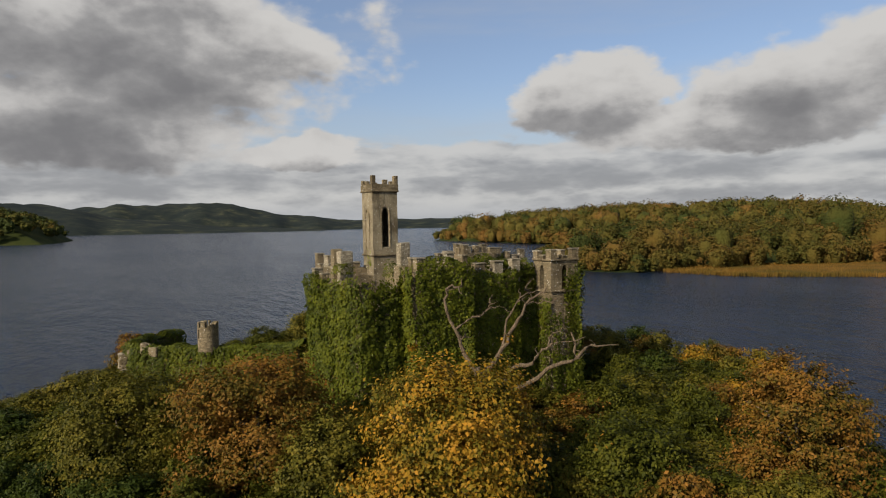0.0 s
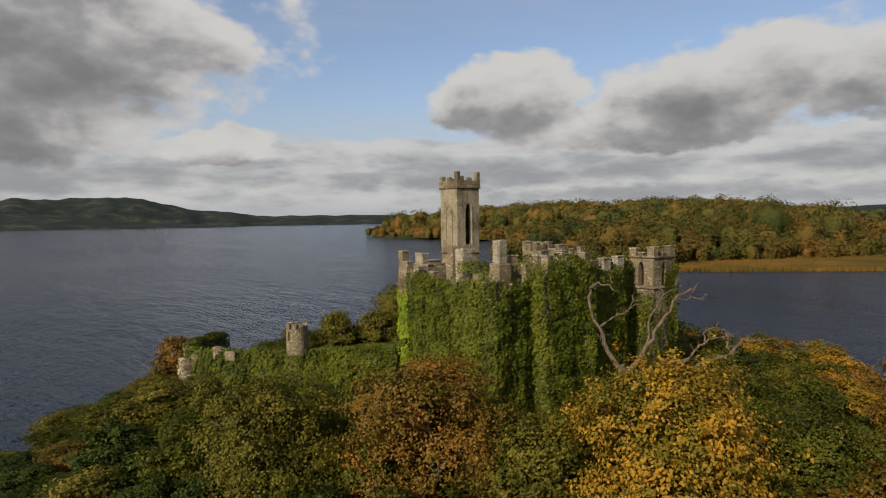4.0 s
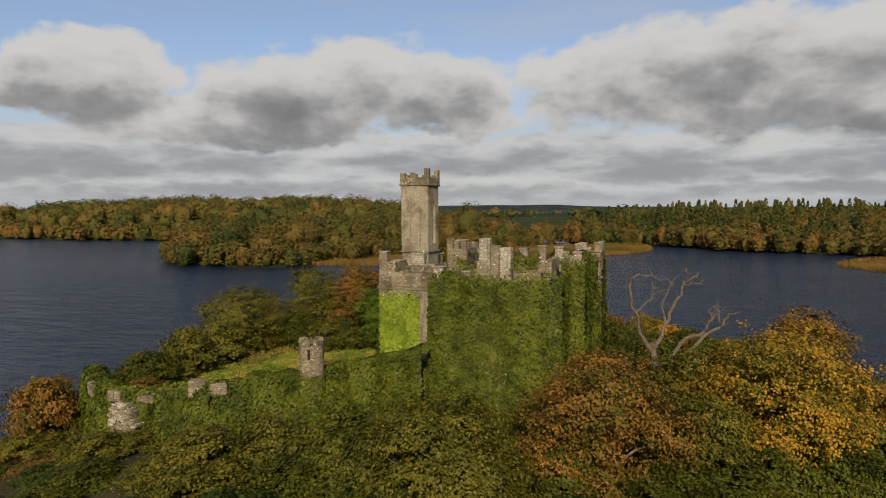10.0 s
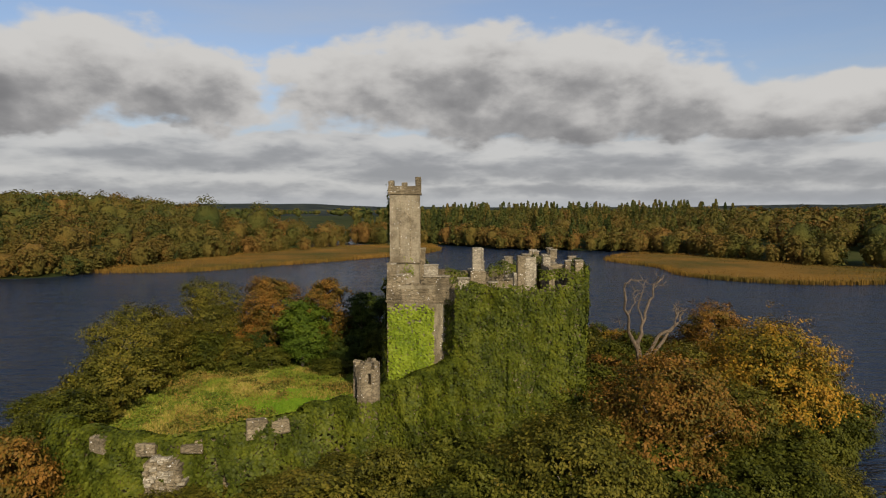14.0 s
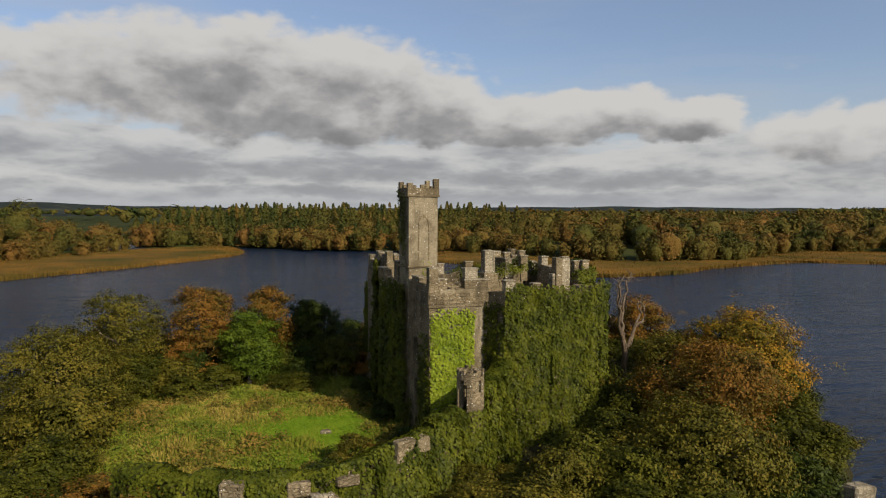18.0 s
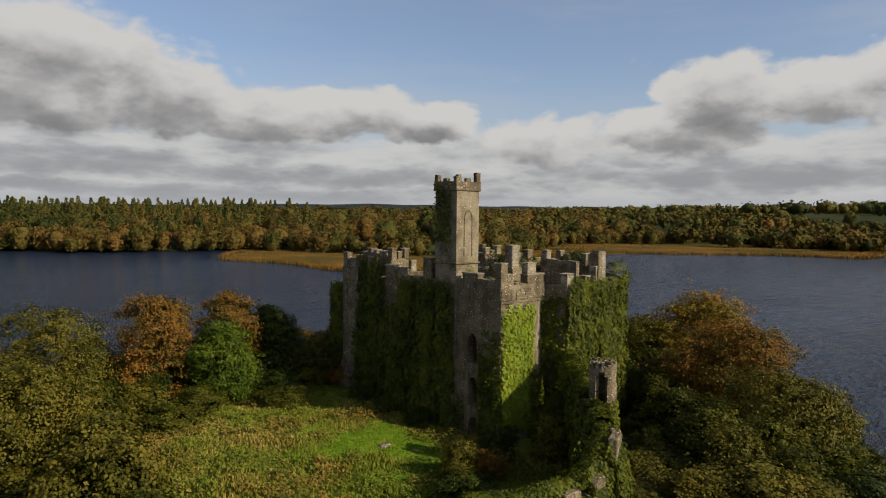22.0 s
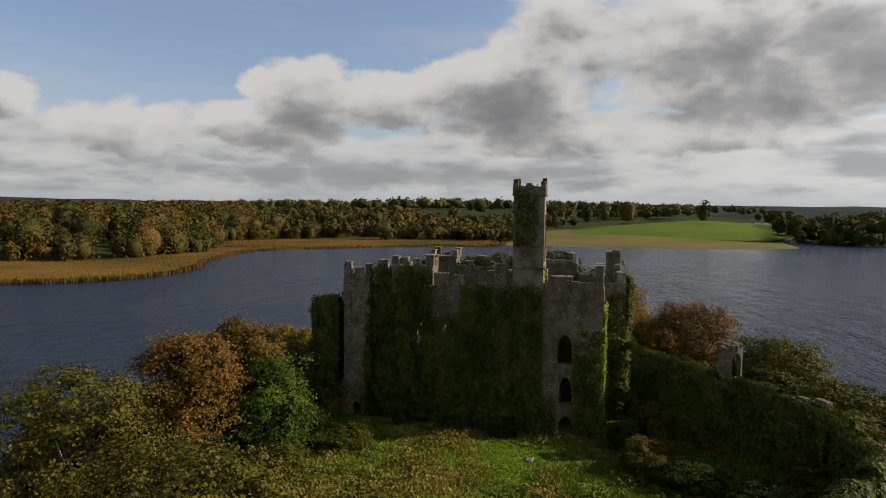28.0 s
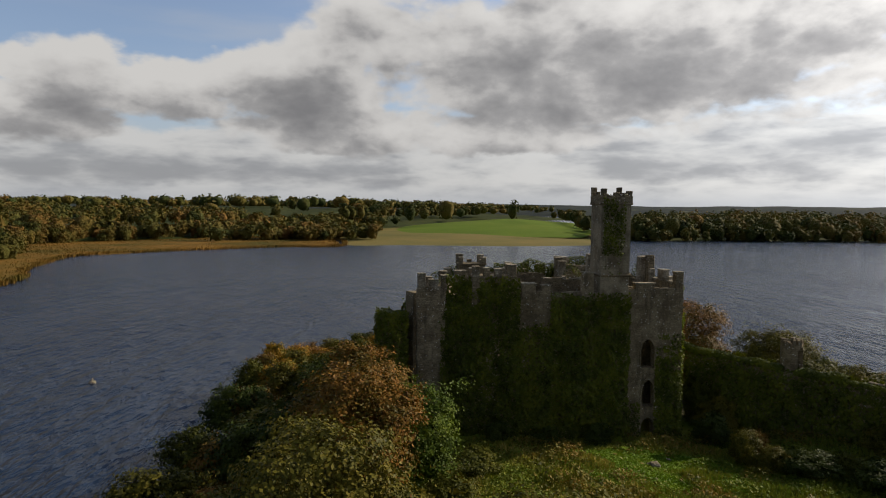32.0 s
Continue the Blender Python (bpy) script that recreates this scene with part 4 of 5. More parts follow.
for i, (x, y, w, d, h) in enumerate([(16.8, 10.4, .7, .65, .85), (15.9, 10.4, .5, .5, .35), (14.9, 10.4, .7, .5, .7), (16.9, 11.7, .6, .5, .3), (16.9, 12.7, .6, .75, .9), (14.9, 12.9, .8, .5, .7)]):
    merlon(ne, x, x + w, y, y + d, 15.46, 15.48 + h, 50 + i)
north = part("north_wall", wall_mesh((14.6, 13.8), (9.0, 17.5), 0.3, 13.6, 0.8, [], 0.3), STONE, castle, "ivy-covered north front")
part("bay_wall", wall_mesh((9.0, 17.5), (4.2, 19.6), 0.3, 13.4, 0.8, [], 0.3), STONE, north)
for i, (x0, x1, y0, y1, z1, m) in enumerate([(14.6, 15.4, 14.2, 15.0, 15.0, STONE_PALE), (12.2, 13.1, 15.0, 15.8, 14.9, STONE), (9.4, 10.2, 16.8, 17.5, 14.6, STONE_PALE)]):
    merlon(north, x0, x1, y0, y1, 12.8, z1, 56 + i, m)
for i, (x0, x1, y0, y1, z1, m) in enumerate([(6.1, 7.0, -7.1, -6.4, 15.0, STONE_PALE), (8.6, 9.3, -7.2, -6.6, 14.7, STONE),
                                             (16.7, 17.4, -2.3, -1.6, 16.1, STONE), (16.8, 17.4, 0.6, 1.1, 15.9, STONE), (16.9, 17.6, 1.6, 2.1, 16.2, STONE), (14.5, 15.2, 1.5, 2.2, 16.3, STONE_PALE), (15.8, 16.3, -2.3, -1.8, 16.1, STONE),
                                             (15.5, 16.2, 3.6, 4.6, 15.4, STONE), (15.5, 16.2, 5.5, 6.4, 15.5, STONE_PALE), (15.4, 16.1, 7.4, 8.2, 15.6, STONE_PALE)]):
    merlon(south, x0, x1, y0, y1, 13.6, z1, 60 + i, m)
part("parapet", wall_mesh((14.4, -2.2), (14.4, 2.2), 12.0, 15.4, 0.5, [], 0.15, side=-1), STONE, south)
part("parapet", wall_mesh((14.95, 2.2), (17.0, 2.2), 12.0, 15.4, 0.4, [], 0.15, side=-1), STONE, south)

# inner walls and stacks that stand above the battlements
stack = part("chimney_stack", block(7.75, 8.75, 0.3, 1.3, 6.0, 17.05, 0.05, 0.04, 70), STONE_PALE, castle, "white-lichened chimney stack")
part("chimney_foot", block(7.5, 9.0, 0.1, 1.5, 6.0, 14.9, 0.05, 0.04, 71), STONE, stack)
inner = part("inner_wall", wall_mesh((3.0, 1.2), (7.5, 1.0), 0.3, 14.0, 0.7, [], 0.3), STONE, castle, "broken inner cross wall")
part("inner_wall_panel", wall_mesh((9.0, 3.0), (13.0, 2.6), 0.3, 14.6, 0.6, [], 0.25), STONE, inner)
part("inner_wall_panel", wall_mesh((8.0, 1.6), (8.2, 6.0), 0.3, 14.6, 0.6, [], 0.3), STONE, inner)
part("inner_wall_panel", wall_mesh((14.2, 4.0), (14.2, 9.5), 0.3, 14.4, 0.6, [], 0.2), STONE, inner)
gable = part("gable_stub", block(10.9, 11.6, -7.0, -6.2, 12.5, 16.75, 0.06, 0.07, 75), STONE, inner, "reddish broken stub of wall with white lichen")
part("gable_step", block(11.6, 12.5, -6.7, -5.6, 12.5, 16.6, 0.06, 0.07, 76), STONE_PALE, gable)
part("gable_step", block(10.6, 10.88, -6.9, -6.3, 12.5, 15.4, 0.05, 0.05, 77), STONE_PALE, gable)
for i, (x, y, z) in enumerate([(11.0, 2.6, 16.1), (12.7, 2.5, 16.35), (14.0, 6.2, 15.0), (14.0, 8.4, 15.1)]):
    merlon(inner, x, x + 0.75, y, y + 0.7, 13.8, z, 80 + i, STONE if i % 2 else STONE_PALE)

annex = part("north_bastion", wall_mesh((2.4, 21.9), (2.4, 19.7), 0.3, 11.8, 0.8, [], 0.2), STONE, castle, "low corner bastion buried in ivy")
part("bastion_wall", wall_mesh((6.2, 21.9), (3.2, 21.9), 0.3, 11.6, 0.8, [], 0.2), STONE, annex)
part("bastion_wall", wall_mesh((6.2, 18.9), (6.2, 21.1), 0.3, 11.5, 0.8, [], 0.2), STONE, annex)

# ---- curtain wall with its turret ----
CURTAIN = [(5.4, -8.6, 8.3), (2.0, -12.2, 8.0), (-0.45, -14.5, 7.7), (-1.15, -15.15, 7.6), (-4.2, -17.9, 7.5), (-6.3, -19.3, 7.6), (-9.0, -20.4, 7.2), (-12.0, -21.0, 6.9), (-15.2, -20.6, 6.8), (-18.0, -19.0, 6.8), (-22.0, -15.6, 6.4)]
curtain = thing("curtain_wall", "old courtyard wall with broken battlements, smothered in ivy", "wall")
for i, (a, b) in enumerate(zip(CURTAIN, CURTAIN[1:])):
    part("wall_length", wall_mesh(a[:2], b[:2], 0.3, (a[2] + b[2]) / 2 - 0.5, 0.9, [], 0.12, 90 + i, -1), STONE, curtain)


def wall_merlon(s, t, h, m=STONE, w=1.0):
    a, b = CURTAIN[s], CURTAIN[s + 1]
    x, y = a[0] + (b[0] - a[0]) * t, a[1] + (b[1] - a[1]) * t
    ang = math.degrees(math.atan2(b[1] - a[1], b[0] - a[0]))
    bm = block(-w / 2, w / 2, -0.02, 0.62, -0.9, h - 0.15, 0.07, 0.07, s * 7 + int(t * 10))
    ob = part("merlon", bm, m, curtain)
    ob.matrix_basis = pose(x, y, a[2] + (b[2] - a[2]) * t - 0.2, 0, 0, ang)


for s, t, h in ((4, 0.75, 0.55), (5, 0.25, 0.85), (6, 0.5, 0.15), (7, 0.3, 0.5), (8, 0.3, 0.7)):
    wall_merlon(s, t, h - 0.42, STONE, 1.25)


def ring_wall(cx, cy, r0, r1, z0, z1, doors, seg=28, broken=0.0):
    bm = bmesh.new()
    full = z1
    r = random.Random(12)
    for i in range(seg):
        a0, a1 = 2 * math.pi * i / seg, 2 * math.pi * (i + 1) / seg
        am = math.degrees((a0 + a1) / 2)
        gaps = [d for d in doors if abs((am - d[0] + 180) % 360 - 180) < d[1]]
        z1 = full - broken * r.choice((0, 0, 0.35, 0.6, 1.0))
        spans = [(z0, z1)]
        for d in gaps:
            rel = abs((am - d[0] + 180) % 360 - 180) / d[1]
            top = d[3] - 0.6 * rel * rel
            spans = [(z0, d[2]), (top, z1)] if d[2] > z0 else [(top, z1)]
        for s0, s1 in spans:
            v = [bm.verts.new((cx + r * math.cos(a), cy + r * math.sin(a), z)) for z in (s0, s1) for r, a in ((r0, a0), (r1, a0), (r1, a1), (r0, a1))]
            for f in ((0, 1, 2, 3), (4, 5, 6, 7), (0, 1, 5, 4), (1, 2, 6, 5), (2, 3, 7, 6), (3, 0, 4, 7)):
                bm.faces.new([v[k] for k in f])
    return bm


turret = part("watch_turret", ring_wall(-0.55, -15.0, 0.5, 0.92, 0.4, 10.1, [(205, 28, 7.2, 9.45), (290, 9, 8.6, 9.4)], 28, 0.45), STONE, curtain, "small round stone turret with an arched doorway")


# ---- loose masonry: coping stones on the wall tops, coursed stones on the bare parapets ----
STONE_FORMS = []
for i in range(6):
    me = bpy.data.meshes.new("stone_form")
    bm = block(-0.5, 0.5, -0.5, 0.5, -0.5, 0.5, 0.09, 0.07, 700 + i)
    bm.to_mesh(me)
    bm.free()
    me.materials.append(STONE_PALE if i == 5 else STONE)
    STONE_FORMS.append(me)


def stones_along(p, q, z, depth, parent, seed, long=(0.35, 0.75), tall=(0.12, 0.3), gaps=0.25, name="coping_stone"):
    """Broken coping stones lying along a wall top from p to q."""
    r = random.Random(seed)
    a, b = Vector(p), Vector(q)
    u = (b - a).normalized()
    left = Vector((-u.y, u.x))
    ang = math.degrees(math.atan2(u.y, u.x))
    s = 0.2
    while s < (b - a).length - 0.3:
        w, h = r.uniform(*long), r.uniform(*tall)
        if r.random() > gaps:
            c = a + u * (s + w / 2) + left * depth / 2
            ob = part(name, r.choice(STONE_FORMS), None, parent)
            ob.matrix_basis = pose(c.x, c.y, z + h / 2 - 0.06, r.uniform(-4, 4), r.uniform(-4, 4), ang + r.uniform(-5, 5)) @ Matrix.Diagonal((w, depth * r.uniform(0.75, 1.08), h, 1))
        s += w + 0.03


def coursed(p, q, z0, z1, parent, seed, course=0.31):
    """Courses of squared stones standing a little proud of a wall face; the face looks to the right of p-q."""
    r = random.Random(seed)
    a, b = Vector(p), Vector(q)
    u = (b - a).normalized()
    out = Vector((u.y, -u.x))
    ang = math.degrees(math.atan2(u.y, u.x))
    z = z0
    while z + course <= z1 + 0.02:
        s = 0.0
        while s < (b - a).length - 0.15:
            w = min(r.uniform(0.4, 0.85), (b - a).length - s)
            c = a + u * (s + w / 2) + out * r.uniform(-0.02, 0.015)
            ob = part("stone", STONE_FORMS[r.randrange(5)], None, parent)
            ob.matrix_basis = pose(c.x, c.y, z + course / 2, 0, 0, ang) @ Matrix.Diagonal((w - 0.015, 0.12, course - 0.012, 1))
            s += w
        z += course


for i, (p, q, z, d, par) in enumerate([((0.2, -0.8), (0.2, -4.2), 14.45, 0.7, sw), ((1.8, -5.05), (3.3, -5.1), 14.2, 0.8, sw), ((5.45, -4.2), (5.45, -1.2), 14.0, 0.8, sw), ((0.2, 6.9), (0.1, 0.6), 14.0, 0.85, west), ((0.35, 9.7), (0.05, 7.3), 14.05, 0.85, west),
                                       ((1.95, 16.2), (0.4, 9.9), 13.6, 0.85, west), ((1.4, 18.6), (1.6, 16.3), 14.4, 0.85, nw), ((3.0, 1.2), (7.4, 1.0), 14.0, 0.7, inner), ((9.1, 3.0), (12.9, 2.6), 14.6, 0.6, inner), ((8.0, 1.7), (8.2, 5.9), 14.6, 0.6, inner), ((14.2, 4.1), (14.2, 9.4), 14.4, 0.6, inner)] +
                                      [((*a,), (*b,), TOPS[j] - 0.4, 0.75, south) for j, (a, b) in enumerate(zip(FRONT, FRONT[1:]))]):
    stones_along(p, q, z, d, par, 720 + i)
for s in range(len(CURTAIN) - 1):
    a, b = CURTAIN[s], CURTAIN[s + 1]
    stones_along(b[:2], a[:2], (a[2] + b[2]) / 2 - 0.62, 0.8, curtain, 760 + s, gaps=0.6)
def rubble(p, q, z0, z1, parent, seed):
    """A ragged patch of bare rubble showing through the ivy; it looks to the right of p-q."""
    r = random.Random(seed)
    a, b = Vector(p), Vector(q)
    u = (b - a).normalized()
    out = Vector((u.y, -u.x))
    ang = math.degrees(math.atan2(u.y, u.x))
    z = z0
    while z < z1:
        h, s = r.uniform(0.16, 0.3), 0.0
        while s < (b - a).length:
            w = r.uniform(0.25, 0.6)
            k = math.hypot((s + w / 2) / (b - a).length * 2 - 1, (z - z0) / (z1 - z0) * 2 - 1) + r.uniform(-0.1, 0.1)
            if k < 1.05:
                c = a + u * (s + w / 2) + out * r.uniform(-0.06, 0.06)
                ob = part("stone", STONE_FORMS[r.choice((0, 1, 2, 3, 5))], None, parent)
                ob.matrix_basis = pose(c.x, c.y, z + h / 2, 0, 0, ang + r.uniform(-3, 3)) @ Matrix.Diagonal((w, 1.5, h, 1))
            s += w - 0.02
        z += h - 0.02


rubble((-12.9, -21.35), (-10.9, -21.3), 2.6, 5.9, curtain, 790)
coursed((0.2, 0.0), (0.2, -5.0), 12.97, 14.35, sw, 780)
coursed((0.25, -5.01), (5.5, -5.21), 12.97, 14.15, sw, 781)
coursed((1.4, 18.7), (1.6, 16.2), 12.67, 14.3, nw, 782)
coursed((0.4, 9.8), (0.0, 7.1), 12.87, 14.0, west, 783)

# ---- ivy ----
def ivy_face(a, b, z0, z1, out, n_per, size, mask=0.0, seed=1, bulge=0.35, taper=0.0):
    """Leaf places on an upright face from a to b; the face looks to the right of a-b."""
    g = np.random.default_rng(seed)
    a, b = np.array(a[:2], float), np.array(b[:2], float)
    length = float(np.hypot(*(b - a)))
    u = (b - a) / max(length, 1e-6)
    nrm = np.array([u[1], -u[0]])
    n = int(length * (z1 - z0) * n_per)
    s, z = g.uniform(-0.15, length + 0.15, n), z0 + (z1 - z0) * g.random(n) ** (1.0 + taper)
    keep = np.ones(n, bool)
    depth = np.zeros(n)
    tilt, droop = np.zeros(n), np.zeros(n)
    for i in range(n):
        q = Vector((a[0] + u[0] * s[i], a[1] + u[1] * s[i], z[i]))
        m = noise.noise(q * 0.45) * 0.6 + noise.noise(q * 1.3) * 0.4
        column = 0.95 * noise.noise(Vector((s[i] * 0.55, z[i] * 0.10, seed))) + 0.55 * noise.noise(Vector((s[i] * 0.9, z[i] * 0.7, seed + 9)))
        tuft = noise.noise(Vector((s[i] * 2.3, z[i] * 2.0, seed + 4)))
        slope = (0.55 * noise.noise(Vector((s[i] * 0.9 + 0.22, z[i] * 0.7, seed + 9))) + 0.95 * noise.noise(Vector((s[i] * 0.55 + 0.15, z[i] * 0.10, seed))) - column) / 0.24
        tilt[i] = -bulge * slope * 1.3
        droop[i] = 0.35 + 1.1 * (noise.noise(Vector((s[i] * 2.3, z[i] * 2.0 - 0.3, seed + 4))) - tuft)
        depth[i] = max(0.02, bulge * (0.5 + column + 0.45 * tuft))
        edge = min(1.0, (z1 - z[i]) / 1.2 + 0.25 * g.random())
        keep[i] = m > mask - 0.55 and (g.random() < edge)
    d = out + depth + g.normal(0, 0.07, n)
    p = np.stack([a[0] + u[0] * s + nrm[0] * d, a[1] + u[1] * s + nrm[1] * d, z], 1)[keep]
    tilt = np.clip(tilt, -1.3, 1.3)
    return p, np.stack([nrm[0] + u[0] * tilt, nrm[1] + u[1] * tilt, droop], 1)[keep]


def ivy(name, faces, mat, label, size=0.108):
    ps, ns = zip(*faces)
    v, f = leaf_cards(np.concatenate(ps), np.concatenate(ns), size, 0.32, 0.8)
    return tagged(part(name, mesh_from(name, v, f), mat), label, "ivy", kind="stuff")


ivy("ivy", [ivy_face(a, b, 0.4, TOPS[i] + 0.3, 0.04, 165, 0.13, -0.25, 100 + i, 0.5) for i, (a, b) in enumerate(zip(FRONT, FRONT[1:]))] +
    [ivy_face((5.3, -5.3), (6.0, -7.3), 2.0, 13.0, 0.05, 80, 0.13, 0.35, 120)], IVY, "dense dark green ivy hanging over the south and east fronts")
ivy("ivy", [ivy_face((0.45, -5.05), (4.0, -5.15), 2.0, 12.6, 0.02, 160, 0.12, 0.02, 130, 0.22)], IVY_BRIGHT, "bright yellow-green ivy climbing the bastion")
ivy("ivy", [ivy_face((0.1, 7.1), (0.0, 0.2), 0.4, 14.2, 0.04, 150, 0.13, -0.3, 140, 0.6), ivy_face((2.0, 16.3), (0.4, 9.9), 0.4, 15.6, 0.04, 150, 0.13, -0.4, 141, 0.75), ivy_face((0.2, -2.8), (0.2, -5.0), 0.4, 10.5, 0.03, 90, 0.12, 0.32, 142, 0.2)], IVY, "dark ivy sheets on the shaded west front")
ivy("ivy", [ivy_face((14.9, 10.5), (17.4, 10.5), 0.4, 12.4, 0.03, 95, 0.13, 0.05, 155, 0.4), ivy_face((17.4, 11.9), (17.4, 13.4), 0.4, 14.6, 0.03, 95, 0.13, 0.0, 156, 0.5), ivy_face((17.4, 10.5), (17.4, 11.2), 0.4, 11.0, 0.03, 90, 0.13, 0.1, 157, 0.4), ivy_face((17.4, 10.5), (17.4, 13.4), 0.4, 7.5, 0.04, 90, 0.13, -0.2, 158, 0.5)], IVY, "ivy climbing the corner turret")
ivy("ivy", [ivy_face((0.4, 9.8), (0.0, 7.1), 0.4, 11.6, 0.04, 110, 0.13, 0.12, 143, 0.35), ivy_face((0.4, 9.8), (0.0, 7.1), 0.4, 7.6, 0.06, 90, 0.13, -0.3, 147, 0.4), ivy_face((0.2, 0.0), (0.2, -1.0), 0.4, 4.5, 0.04, 80, 0.13, 0.1, 144, 0.3), ivy_face((0.2, -2.7), (0.2, -5.0), 0.4, 8.5, 0.04, 95, 0.13, 0.1, 145, 0.3), ivy_face((1.6, 16.4), (1.5, 16.9), 0.4, 13.0, 0.03, 90, 0.13, 0.1, 146, 0.3)], IVY, "ivy between the west windows")
ivy("ivy", [ivy_face((14.6, 13.8), (9.0, 17.5), 0.4, 13.8, 0.05, 75, 0.14, -0.2, 150, 0.6), ivy_face((9.0, 17.5), (4.2, 19.6), 0.4, 13.2, 0.05, 75, 0.14, -0.2, 151, 0.7), ivy_face((17.45, 12.3), (17.4, 13.5), 0.4, 15.0, 0.05, 80, 0.14, 0.0, 152, 0.5), ivy_face((17.4, 13.4), (14.6, 13.8), 0.4, 15.0, 0.05, 75, 0.14, -0.2, 153, 0.6)], IVY, "thick ivy on the north front")


ivy("ivy", [ivy_face((2.4, 22.0), (2.4, 19.6), 0.4, 12.4, 0.04, 150, 0.13, -0.5, 160, 0.6), ivy_face((6.3, 21.9), (2.3, 21.9), 0.4, 12.3, 0.04, 110, 0.13, -0.5, 161, 0.5), ivy_face((6.2, 18.9), (6.2, 22.0), 0.4, 12.0, 0.04, 100, 0.13, -0.5, 162, 0.4)], IVY, "ivy burying the low north bastion")


def ivy_slope(a, b, z1, reach, n_per, seed, mask=-0.3):
    """Ivy that spills outwards and down from a wall's top, like a steep bank."""
    p, nrm = ivy_face(a, b, 0.6, z1, 0.0, n_per, 0.15, mask, seed, 0.55)
    down = (z1 - p[:, 2]) / z1
    p[:, :2] += nrm[:, :2] * (reach * down ** 1.4)[:, None]
    return p, nrm + np.array([0, 0, 0.35])


def ivy_crest(line, n, seed, wide=0.75, high=0.55, shift=0.45):
    """Ivy heaped along the top of a wall."""
    g = np.random.default_rng(seed)
    ps, ns = [], []
    for a, b in zip(line, line[1:]):
        a, b = np.array(a, float), np.array(b, float)
        k = int(n * np.hypot(*(b - a)[:2]))
        t = g.random(k)
        q = a + (b - a) * t[:, None]
        u = (b - a)[:2] / np.hypot(*(b - a)[:2])
        left = np.array([-u[1], u[0]])
        ang = g.uniform(0, math.pi, k)
        lump = np.array([0.75 + 0.9 * noise.noise(Vector(v) * 0.55) for v in q])
        lump = np.maximum(lump, 0.0)
        off = np.cos(ang) * wide * (0.5 + 0.5 * lump) * np.sqrt(g.uniform(0.5, 1, k))
        q[:, :2] += left * (off - shift)[:, None]
        q[:, 2] += np.sin(ang) * high * lump * 1.3 - 0.45
        ps.append(q)
        ns.append(np.stack([left[0] * np.cos(ang), left[1] * np.cos(ang), np.sin(ang) + 0.2], 1))
    return np.concatenate(ps), np.concatenate(ns)


def ivy_round(cx, cy, r, z0, z1, n, seed):
    """Ivy round a small turret's foot."""
    g = np.random.default_rng(seed)
    a = g.uniform(0, 2 * math.pi, n)
    z = z0 + (z1 - z0) * g.random(n) ** 1.4
    d = r + 0.1 + 0.35 * g.random(n) * (1 - (z - z0) / (z1 - z0))
    nrm = np.stack([np.cos(a), np.sin(a), np.full(n, 0.3)], 1)
    return np.stack([cx + d * np.cos(a), cy + d * np.sin(a), z], 1), nrm


OUTER = list(zip(CURTAIN, CURTAIN[1:]))
ivy("ivy", [ivy_slope(b, a, (a[2] + b[2]) / 2 + 0.05, (1.6, 2.4, 2.8, 3.0, 3.0, 2.4, 1.6, 0.9, 0.7, 0.8)[i], 190, 160 + i, (-0.6, -0.6, -0.6, -0.6, -0.6, -0.5, -0.5, -0.25, -0.3, -0.35)[i]) for i, (a, b) in enumerate(OUTER)], IVY, "deep green ivy blanket spilling down outside the courtyard wall", 0.11)
ivy("ivy", [ivy_face(a, b, 0.4, (a[2] + b[2]) / 2 - 0.3, 0.95, 95, 0.15, -0.25 if i > 1 else 0.05, 180 + i, 0.5) for i, (a, b) in enumerate(OUTER)] + [ivy_round(-0.55, -15.0, 0.92, 4.0, 7.4, 2400, 188), ivy_crest(CURTAIN[:3], 420, 190, 0.9, 0.55), ivy_crest(CURTAIN[3:5], 420, 189, 0.9, 0.6), ivy_crest(CURTAIN[4:8], 260, 192, 0.8, 0.3), ivy_crest(CURTAIN[7:], 330, 191, 0.9, 0.45)], IVY, "ivy heaped along the courtyard wall", 0.118)
ivy("ivy", [ivy_face((0.1, 2.45), (0.1, 0.75), 17.5, 22.9, 0.03, 95, 0.1, 0.25, 195, 0.3), ivy_face((0.1, 2.3), (0.1, 1.0), 15.8, 22.6, 0.02, 45, 0.1, 0.45, 196, 0.2)], IVY, "dark ivy hanging from the top of the lookout tower", 0.09)
